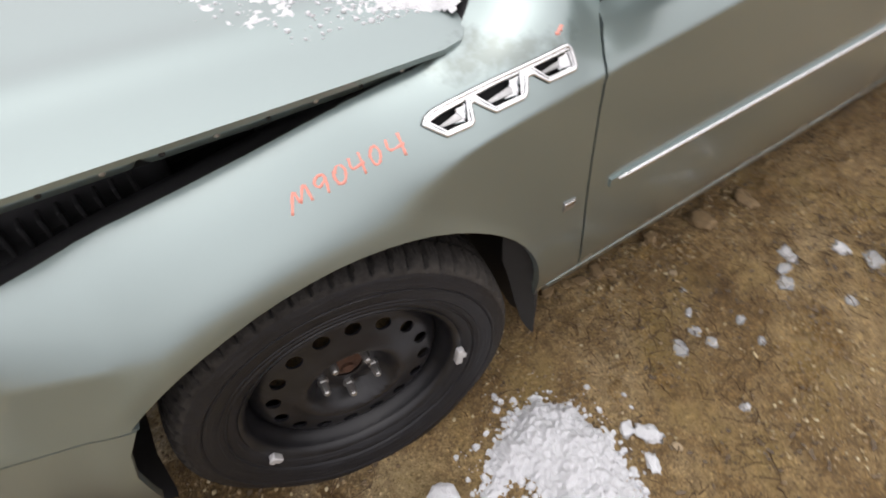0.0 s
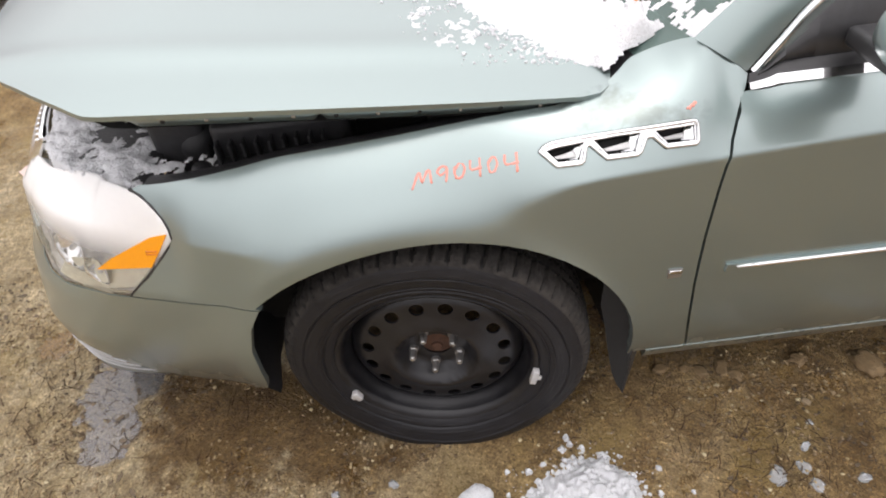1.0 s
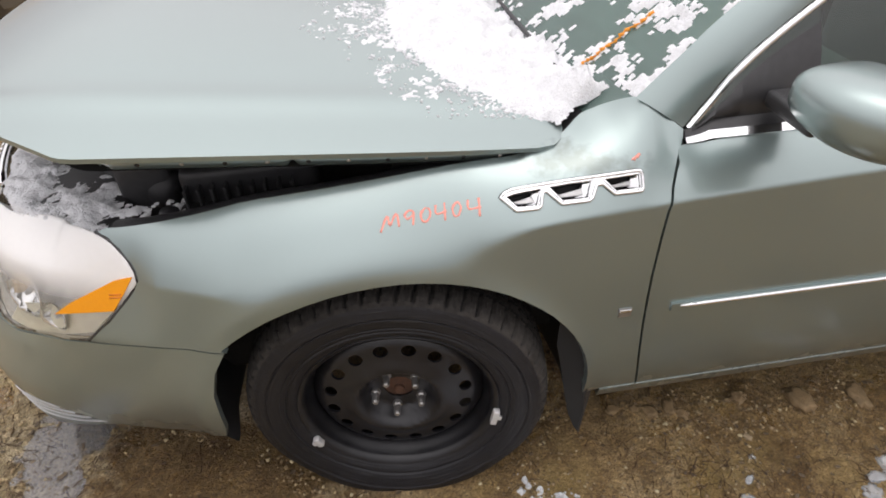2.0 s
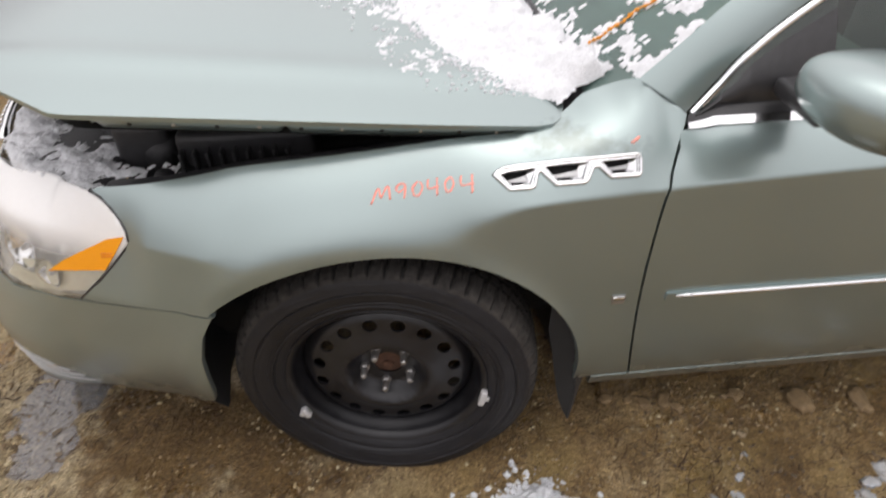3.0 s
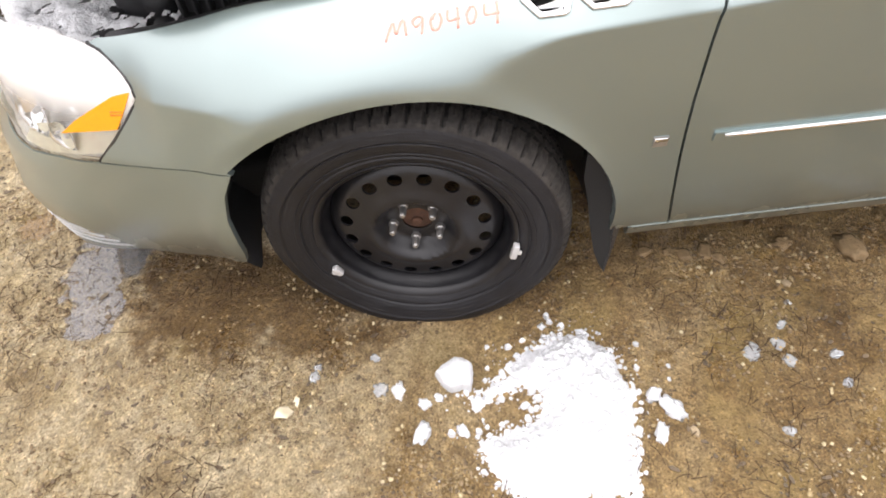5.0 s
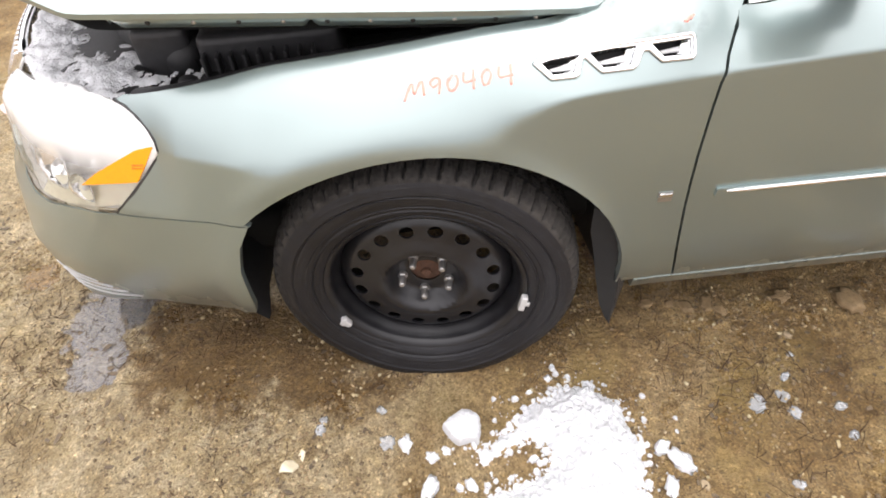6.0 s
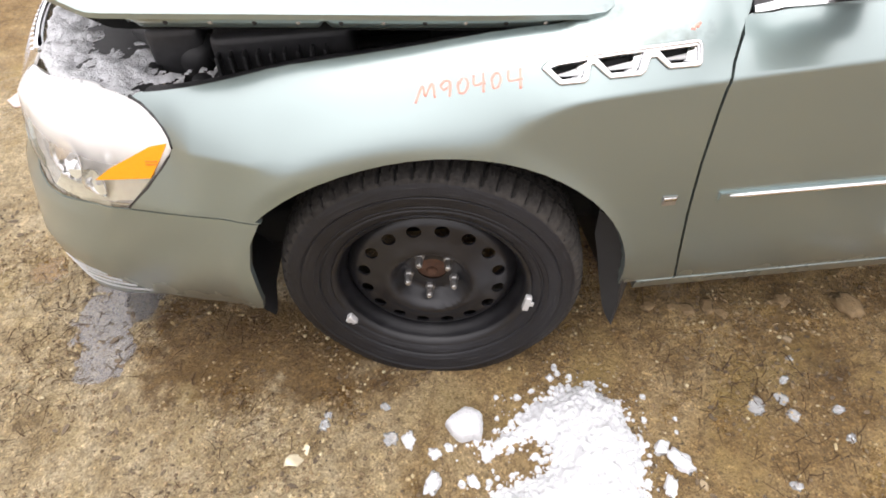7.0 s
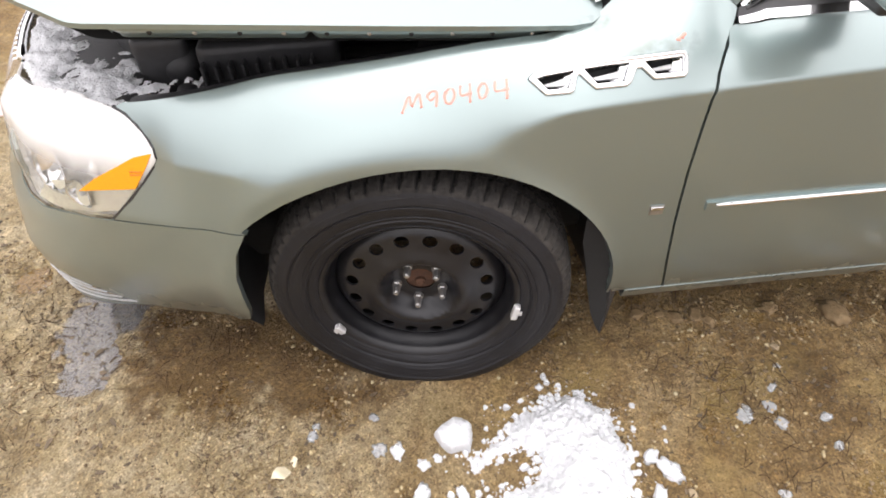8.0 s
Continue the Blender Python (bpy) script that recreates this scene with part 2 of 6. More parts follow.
# upper lens painted white for the bright sky it reflects
whiten_top(LENS, 0.63, 0.73, 0.88)
NAVY = mat("dark_paint", (0.012, 0.013, 0.016), rough=0.35, coat=1.0, var=0.1)
GLOSSBLACK = mat("dark_glazing", (0.01, 0.011, 0.012), rough=0.08, var=0.1)
PINK = mat("pink_scrap", (0.62, 0.48, 0.44), rough=0.7, var=0.15, scale=60)
CLOTH = mat("grey_trim", (0.16, 0.16, 0.15), rough=0.9, var=0.2, scale=60)
TAIL = mat("red_lens", (0.45, 0.01, 0.01), rough=0.12, coat=0.8, var=0.05)


def ground_mat():
    """Wet brown mud with gravel: pale drying patches, dark wet soil and shallow puddles."""
    m = bpy.data.materials.new("wet_gravelly_mud")
    m.use_nodes = True
    n, l = m.node_tree.nodes, m.node_tree.links
    b = n["Principled BSDF"]
    tc = n.new("ShaderNodeTexCoord")

    def noise_tex(scale, detail=8, rough=0.6):
        q = n.new("ShaderNodeTexNoise")
        q.inputs["Scale"].default_value, q.inputs["Detail"].default_value, q.inputs["Roughness"].default_value = scale, detail, rough
        l.new(tc.outputs["Object"], q.inputs["Vector"])
        return q.outputs["Fac"]

    def ramp(src, *stops):
        q = n.new("ShaderNodeValToRGB")
        e = q.color_ramp.elements
        while len(e) < len(stops):
            e.new(0.5)
        for k, (p, c) in zip(e, stops):
            k.position, k.color = p, (*c, 1)
        l.new(src, q.inputs[0])
        return q.outputs[0]

    def mixed(f, a, c, mode="MIX"):
        q = n.new("ShaderNodeMix")
        q.data_type, q.blend_type = "RGBA", mode
        if isinstance(f, float):
            q.inputs["Factor"].default_value = f
        else:
            l.new(f, q.inputs["Factor"])
        l.new(a, q.inputs[6])
        l.new(c, q.inputs[7])
        return q.outputs[2]

    soil = ramp(noise_tex(2.3, 10, 0.65), (0.30, (0.19, 0.120, 0.052)), (0.44, (0.38, 0.262, 0.125)), (0.56, (0.51, 0.375, 0.200)), (0.74, (0.62, 0.49, 0.31)))
    dry = ramp(noise_tex(5.0, 10, 0.7), (0.30, (0.38, 0.30, 0.18)), (0.48, (0.64, 0.54, 0.37)), (0.70, (0.76, 0.68, 0.53)))
    side = n.new("ShaderNodeMapRange")
    side.inputs["From Min"].default_value, side.inputs["From Max"].default_value = 1.6, 0.6
    ctr, sq, far = n.new("ShaderNodeVectorMath"), n.new("ShaderNodeVectorMath"), n.new("ShaderNodeVectorMath")
    ctr.operation, sq.operation, far.operation = "SUBTRACT", "MULTIPLY", "LENGTH"
    ctr.inputs[1].default_value, sq.inputs[1].default_value = (-1.4, -0.2, 0.0), (1.0, 0.6, 0.0)
    l.new(tc.outputs["Object"], ctr.inputs[0])
    l.new(ctr.outputs[0], sq.inputs[0])
    l.new(sq.outputs[0], far.inputs[0])
    l.new(far.outputs["Value"], side.inputs["Value"])
    wob = n.new("ShaderNodeMath")
    wob.operation = "ADD"
    l.new(side.outputs[0], wob.inputs[0])
    l.new(noise_tex(1.7, 8, 0.65), wob.inputs[1])
    soil = mixed(ramp(wob.outputs[0], (0.62, (0, 0, 0)), (1.05, (1, 1, 1))), soil, dry)
    fine = ramp(noise_tex(38, 10, 0.7), (0.28, (0.30, 0.26, 0.22)), (0.50, (0.86, 0.84, 0.80)), (0.72, (1.4, 1.36, 1.28)))
    col = mixed(0.75, soil, fine, "MULTIPLY")
    speck = ramp(noise_tex(150, 6, 0.75), (0.30, (0.35, 0.30, 0.25)), (0.48, (0.92, 0.9, 0.87)), (0.60, (1.0, 1.0, 1.0)), (0.74, (1.7, 1.65, 1.55)))
    col = mixed(0.6, col, speck, "MULTIPLY")
    blot = ramp(noise_tex(7.5, 9, 0.72), (0.30, (0.50, 0.42, 0.30)), (0.45, (0.86, 0.80, 0.70)), (0.52, (1.0, 0.98, 0.95)), (0.68, (1.35, 1.33, 1.28)))
    col = mixed(0.95, col, blot, "MULTIPLY")
    vg = n.new("ShaderNodeTexVoronoi")
    vg.inputs["Scale"].default_value, vg.inputs["Randomness"].default_value = 230, 1.0
    l.new(tc.outputs["Object"], vg.inputs["Vector"])
    col = mixed(0.6, col, ramp(vg.outputs["Color"], (0.15, (0.35, 0.28, 0.2)), (0.5, (0.95, 0.93, 0.9)), (0.75, (1.1, 1.1, 1.05)), (0.95, (2.0, 1.95, 1.8))), "MULTIPLY")
    # dark plant litter in clusters
    lit = ramp(noise_tex(95, 5, 0.7), (0.56, (0, 0, 0)), (0.63, (1, 1, 1)))
    lm = ramp(noise_tex(4.2, 6, 0.65), (0.46, (0, 0, 0)), (0.60, (1, 1, 1)))
    lmul = n.new("ShaderNodeMath")
    lmul.operation = "MULTIPLY"
    l.new(lit, lmul.inputs[0])
    l.new(lm, lmul.inputs[1])
    litter = n.new("ShaderNodeRGB")
    litter.outputs[0].default_value = (0.085, 0.060, 0.034, 1)
    col = mixed(lmul.outputs[0], col, litter.outputs[0])
    vor = n.new("ShaderNodeTexVoronoi")
    vor.inputs["Scale"].default_value = 90
    l.new(tc.outputs["Object"], vor.inputs["Vector"])
    grit = ramp(vor.outputs["Distance"], (0.0, (1, 1, 1)), (0.16, (0.8, 0.8, 0.8)), (0.24, (0, 0, 0)))
    gm = ramp(noise_tex(30, 3), (0.52, (0, 0, 0)), (0.60, (1, 1, 1)))
    gmask = n.new("ShaderNodeMath")
    gmask.operation = "MULTIPLY"
    l.new(grit, gmask.inputs[0])
    l.new(gm, gmask.inputs[1])
    gcol = ramp(vor.outputs["Color"], (0.2, (0.16, 0.10, 0.05)), (0.6, (0.36, 0.27, 0.16)), (0.92, (0.44, 0.36, 0.24)))
    col = mixed(gmask.outputs[0], col, gcol)
    l.new(col, b.inputs["Base Color"])
    # ochre soaked patches
    och = n.new("ShaderNodeRGB")
    och.outputs[0].default_value = (0.36, 0.25, 0.085, 1)
    col = mixed(ramp(noise_tex(3.7, 6, 0.6), (0.52, (0, 0, 0)), (0.66, (0.6, 0.6, 0.6))), col, och.outputs[0])
    # soaked soil: dark, with a wet sheen, in an uneven stain beside the wheel and bumper
    cx = n.new("ShaderNodeVectorMath")
    cx.operation = "SUBTRACT"
    cx.inputs[1].default_value = (-0.42, 0.16, 0.0)
    l.new(tc.outputs["Object"], cx.inputs[0])
    sc2 = n.new("ShaderNodeVectorMath")
    sc2.operation = "MULTIPLY"
    sc2.inputs[1].default_value = (1.7, 3.6, 0.0)
    l.new(cx.outputs[0], sc2.inputs[0])
    ln = n.new("ShaderNodeVectorMath")
    ln.operation = "LENGTH"
    l.new(sc2.outputs[0], ln.inputs[0])
    wa = n.new("ShaderNodeMath")
    wa.operation = "MULTIPLY_ADD"
    wa.inputs[1].default_value = 2.2
    l.new(noise_tex(5.5, 8, 0.65), wa.inputs[0])
    l.new(ln.outputs["Value"], wa.inputs[2])
    stain_m = n.new("ShaderNodeMapRange")
    stain_m.inputs["From Min"].default_value, stain_m.inputs["From Max"].default_value = 2.0, 1.75
    l.new(wa.outputs[0], stain_m.inputs["Value"])
    dk = n.new("ShaderNodeRGB")
    dk.outputs[0].default_value = (0.42, 0.33, 0.21, 1)
    one = mixed(stain_m.outputs[0], ramp(noise_tex(1.0, 0), (0.0, (1, 1, 1)), (1.0, (1, 1, 1))), dk.outputs[0])
    col = mixed(1.0, col, one, "MULTIPLY")
    damp = n.new("ShaderNodeRGB")
    damp.outputs[0].default_value = (0.90, 0.91, 0.90, 1)
    col = mixed(1.0, col, damp.outputs[0], "MULTIPLY")
    l.new(col, b.inputs["Base Color"])
    wet = ramp(noise_tex(3.1, 8, 0.65), (0.38, (0.16, 0.16, 0.16)), (0.60, (0.60, 0.60, 0.60)))
    l.new(wet, b.inputs["Roughness"])
    b.inputs["Specular IOR Level"].default_value = 0.5
    h = n.new("ShaderNodeMath")
    h.operation = "MULTIPLY_ADD"
    h.inputs[1].default_value = 0.5
    l.new(gmask.outputs[0], h.inputs[0])
    l.new(noise_tex(70, 10, 0.7), h.inputs[2])
    bp = n.new("ShaderNodeBump")
    bp.inputs["Strength"].default_value, bp.inputs["Distance"].default_value = 1.0, 0.024
    l.new(h.outputs[0], bp.inputs["Height"])
    l.new(bp.outputs[0], b.inputs["Normal"])
    return m


GROUND = ground_mat()
# cloudy puddle water; the sky's grey reflection is put into its milk
WATER = clear_mat("muddy_sky_grey_water", (0.86, 0.82, 0.76), 0.26, 0.02, (0.44, 0.44, 0.45))
OCHRE_WATER = clear_mat("ochre_water", (0.80, 0.62, 0.34), 0.35, 0.02, (0.36, 0.23, 0.08))


# ---- mesh helpers ----
def mesh_ob(name, verts, faces, material, parent=None, label="", smooth=True):
    me = bpy.data.meshes.new(name)
    me.from_pydata([tuple(map(float, v)) for v in verts], [], [tuple(map(int, f)) for f in faces])
    me.materials.append(material)
    if smooth:
        me.polygons.foreach_set("use_smooth", [True] * len(me.polygons))
    me.update()
    ob = new(name, me)
    if parent:
        ob.parent = parent
    if label:
        ob["label"] = label
    return ob


def part(name, bm, material, parent=None, label="", smooth=True):
    """Link a bmesh as one mesh object under a thing or a part."""
    me = bpy.data.meshes.new(name)
    bmesh.ops.recalc_face_normals(bm, faces=bm.faces)
    bm.to_mesh(me)
    bm.free()
    me.materials.append(material)
    if smooth:
        me.polygons.foreach_set("use_smooth", [True] * len(me.polygons))
    ob = new(name, me)
    if parent:
        ob.parent = parent
    if label:
        ob["label"] = label
    return ob


def sharp(ob, angle=35):
    """Keep edges sharper than the angle crisp."""
    ob.data.set_sharp_from_angle(angle=radians(angle))
    return ob


def box_bm(lo, hi, bevel=0.004, seg=2):
    bm = bmesh.new()
    bmesh.ops.create_cube(bm, size=1.0)
    for v in bm.verts:
        v.co = Vector([lo[i] + (v.co[i] + 0.5) * (hi[i] - lo[i]) for i in range(3)])
    if bevel:
        bmesh.ops.bevel(bm, geom=bm.edges[:], offset=bevel, segments=seg, affect="EDGES", profile=0.6)
    return bm


def tube_bm(pts, radius, sides=10, close=True):
    """A round bar along points; radius may be one number or one for each point."""
    pts = [Vector(p) for p in pts]
    rs = radius if isinstance(radius, (list, tuple)) else [radius] * len(pts)
    bm, rings = bmesh.new(), []
    for i, p in enumerate(pts):
        d = (pts[min(i + 1, len(pts) - 1)] - pts[max(i - 1, 0)]).normalized()
        a = d.cross(Vector((0, 0, 1)) if abs(d.z) < 0.9 else Vector((1, 0, 0))).normalized()
        c = d.cross(a)
        rings.append([bm.verts.new(p + rs[i] * (math.cos(k * math.tau / sides) * a + math.sin(k * math.tau / sides) * c)) for k in range(sides)])
    for r0, r1 in zip(rings, rings[1:]):
        for k in range(sides):
            bm.faces.new((r0[k], r0[(k + 1) % sides], r1[(k + 1) % sides], r1[k]))
    if close:
        bm.faces.new(rings[0])
        bm.faces.new(rings[-1])
    return bm


def revolve(profile, n=64, close=False, wobble=None):
    """Verts and faces of a profile (radius, depth) turned round the depth axis: x, z across, y along the axis."""
    verts, faces = [], []
    for j in range(n):
        a = math.tau * j / n
        for i, (r, d) in enumerate(profile):
            rr = r + (wobble(i, j) if wobble else 0)
            verts.append((rr * math.cos(a), d, rr * math.sin(a)))
    m = len(profile)
    for j in range(n):
        k = (j + 1) % n
        for i in range(m - 1 + bool(close)):
            faces.append((j * m + i, k * m + i, k * m + (i + 1) % m, j * m + (i + 1) % m))
    return verts, faces


def inside(poly, pts):
    """Which points lie in the polygon."""
    poly, pts = np.asarray(poly), np.asarray(pts)
    r = np.zeros(len(pts), bool)
    x, y = pts[:, 0], pts[:, 1]
    for (x0, y0), (x1, y1) in zip(poly, np.roll(poly, -1, 0)):
        c = (y0 > y) != (y1 > y)
        if y1 != y0:
            r ^= c & (x < (x1 - x0) * (y - y0) / (y1 - y0) + x0)
    return r


def dense(poly, step):
    out = []
    for p, q in zip(poly, list(poly[1:]) + [poly[0]]):
        k = max(1, int(math.ceil(math.hypot(q[0] - p[0], q[1] - p[1]) / step)))
        out += [(p[0] + (q[0] - p[0]) * i / k, p[1] + (q[1] - p[1]) * i / k) for i in range(k)]
    return out


def sheet(outline, fn, step=0.015, lip=0.012, inward=None, holes=(), back=0.0, folds=()):
    """A panel: an outline in the plane, filled with a fine net and laid on the surface fn(a, b). Its rim is turned in by lip."""
    from_loops = [dense(outline, step)] + [dense(h, step) for h in holes]
    pts, edges = [], []
    for lp in from_loops:
        k = len(pts)
        pts += lp
        edges += [(k + i, k + (i + 1) % len(lp)) for i in range(len(lp))]
    o = np.array(from_loops[0])
    lo, hi = o.min(0), o.max(0)
    gx, gy = np.meshgrid(np.arange(lo[0] + step / 2, hi[0], step), np.arange(lo[1] + step / 2, hi[1], step))
    g = np.stack([gx.ravel(), gy.ravel()], 1)
    keep = inside(outline, g)
    for h in holes:
        keep &= ~inside(h, g)
    g = g[keep]
    crease_rows = []
    rim = np.array(pts)
    for a0, a1 in folds:                      # close rows of points along each side of a crease
        aa = np.arange(a0, a1, step * 0.6)
        for d in (-0.007, -0.0025, 0.0025, 0.007):
            row = np.stack([aa, np.interp(aa, SHOULDER[:, 0], SHOULDER[:, 1]) + d], 1)
            row = row[inside(outline, row)]
            if len(row):
                g = g[np.array([np.min(np.hypot(*(row - q).T)) for q in g]) > step * 0.45]
                rim_f = np.array(pts)
                row = row[np.array([np.min(np.hypot(*(rim_f - q).T)) for q in row]) > step * 0.3]
                crease_rows.append(row)
    if crease_rows:
        g = np.concatenate([g] + crease_rows)
    if len(g):
        near = np.array([np.min(np.hypot(*(rim - q).T)) for q in g])
        g = g[near > step * 0.3]
    pts = pts + [tuple(q) for q in g]
    vs, _, fs, *_ = delaunay_2d_cdt([Vector(p) for p in pts], edges, [], 1, 1e-6)
    v2 = np.array([tuple(v) for v in vs])
    cen = np.array([v2[list(f)].mean(0) for f in fs])
    ok = inside(outline, cen)
    for h in holes:
        ok &= ~inside(h, cen)
    fs = [list(f) for f, k in zip(fs, ok) if k]
    v3 = np.asarray(fn(v2[:, 0], v2[:, 1]))
    e = 1e-3
    nrm = np.cross(np.asarray(fn(v2[:, 0] + e, v2[:, 1])) - v3, np.asarray(fn(v2[:, 0], v2[:, 1] + e)) - v3)
    nrm /= np.linalg.norm(nrm, axis=1)[:, None] + 1e-12
    if inward is not None and np.sum(nrm @ np.asarray(inward, float)) > 0:
        nrm = -nrm
    # nrm points outward
    f0 = fs[0]
    if np.dot(np.cross(v3[f0[1]] - v3[f0[0]], v3[f0[2]] - v3[f0[0]]), nrm[f0[0]]) < 0:
        fs = [f[::-1] for f in fs]
    verts = [v3 - back * nrm]
    count = {}
    for f in fs:
        for i in range(3):
            count[(f[i], f[(i + 1) % 3])] = 1
    border = [k for k in count if (k[1], k[0]) not in count]
    used = sorted({i for k in border for i in k})
    idx = {}
    if lip:
        n0 = len(v3)
        for i in used:
            idx[i] = n0 + len(idx)
        verts.append(v3[used] - (back + lip) * nrm[used])
        for i, j in border:
            fs.append([j, i, idx[i], idx[j]])
    return np.concatenate(verts), fs


def mirror(verts, faces):
    v = np.array(verts, float)
    v[:, 1] = 2 * YC - v[:, 1]
    return v, [f[::-1] for f in faces]


# ---- body surface of the car: s runs along the side (s = x behind the front wheel), v runs up ----
YC = 0.937                                   # the car's middle plane
HUB_Z = 0.318


def spline(pts, n=12):
    """A smooth curve through points, n steps a span."""
    p = [np.array(q, float) for q in pts]
    p = [2 * p[0] - p[1]] + p + [2 * p[-1] - p[-2]]
    out = []
    for i in range(1, len(p) - 2):
        for k in range(n):
            t = k / n
            out.append(0.5 * (2 * p[i] + (p[i + 1] - p[i - 1]) * t + (2 * p[i - 1] - 5 * p[i] + 4 * p[i + 1] - p[i + 2]) * t * t
                              + (3 * p[i] - p[i - 1] - 3 * p[i + 1] + p[i + 2]) * t ** 3))
    out.append(p[-2])
    return np.array(out)


PLAN = spline([(-1.05, 0.937), (-1.044, 0.78), (-1.02, 0.60), (-0.975, 0.445), (-0.91, 0.32), (-0.82, 0.222), (-0.71, 0.152),
               (-0.60, 0.105), (-0.51, 0.071), (-0.41, 0.038), (-0.31, 0.014), (-0.20, 0.003), (-0.10, 0.0), (0.1, 0.0), (0.5, 0.0), (1.0, 0.0), (2.0, 0.0), (2.9, 0.004),
               (3.4, 0.03), (3.8, 0.10), (3.98, 0.19), (4.07, 0.34), (4.10, 0.6), (4.11, 0.937)])
_len = np.concatenate([[0], np.cumsum(np.hypot(*np.diff(PLAN, axis=0).T))])
_len = _len - np.interp(0.0, PLAN[:, 0][:np.argmax(PLAN[:, 0])], _len[:np.argmax(PLAN[:, 0])])
_tan = np.gradient(PLAN, _len, axis=0)
S_FRONT, S_REAR = float(_len[0]), float(_len[-1])


def plan(s):
    """Place on the plan curve and the way inward."""
    x, y = np.interp(s, _len, PLAN[:, 0]), np.interp(s, _len, PLAN[:, 1])
    tx, ty = np.interp(s, _len, _tan[:, 0]), np.interp(s, _len, _tan[:, 1])
    n = np.hypot(tx, ty)
    return x, y, -ty / n, tx / n


SHOULDER = spline([(-1.7, 0.69), (-0.80, 0.715), (-0.50, 0.722), (-0.36, 0.722), (-0.27, 0.718), (-0.18, 0.733), (-0.10, 0.743), (0.0, 0.747), (0.08, 0.747), (0.15, 0.757), (0.22, 0.784), (0.30, 0.806),
                   (0.46, 0.819), (0.75, 0.836), (1.2, 0.852), (2.4, 0.872), (3.2, 0.88), (4.8, 0.88)])
TOP_Z = spline([(-1.7, 0.77), (-0.80, 0.787), (-0.66, 0.796), (-0.555, 0.806), (-0.44, 0.822), (-0.33, 0.839), (-0.23, 0.853), (-0.12, 0.861), (0.0, 0.870), (0.18, 0.886), (0.28, 0.891), (0.36, 0.899), (0.46, 0.911), (0.56, 0.922),
                (0.64, 0.930), (0.75, 0.932), (1.2, 0.937), (2.4, 0.955), (3.2, 1.02), (4.8, 1.02)])
TONGUE = spline(list(zip([0.28, 0.33, 0.38, 0.43, 0.48, 0.53, 0.555, 0.58, 0.61, 0.64], [0.0, 0.007, 0.019, 0.035, 0.053, 0.066, 0.060, 0.042, 0.015, 0.0])), 8)
TOP_IN = spline([(-1.7, 0.17), (-0.80, 0.145), (-0.66, 0.11), (-0.555, 0.085), (-0.44, 0.098), (-0.33, 0.118), (-0.2, 0.128), (0.0, 0.131), (0.3, 0.133), (0.43, 0.139), (0.53, 0.144),
                 (0.58, 0.138), (0.64, 0.128), (1.2, 0.128), (2.4, 0.133), (3.2, 0.144), (4.8, 0.124)])
LOWER = spline([(0.10, 0.10), (0.20, 0.052), (0.265, 0.029), (0.30, 0.020), (0.36, 0.011), (0.45, 0.004), (0.55, 0.001), (0.65, 0.0), (0.80, 0.004), (0.9, 0.008)])
ARCH = (0.450, 0.402)


# where the fender widens inward behind the hood's corner
COWL = spline(list(zip([0.31, 0.33, 0.36, 0.385, 0.41, 0.43, 0.47, 0.50, 0.53], [0, 0.004, 0.016, 0.035, 0.052, 0.060, 0.050, 0.027, 0], [0, -0.004, -0.010, -0.014, -0.014, -0.010, -0.010, -0.004, 0])), 8)


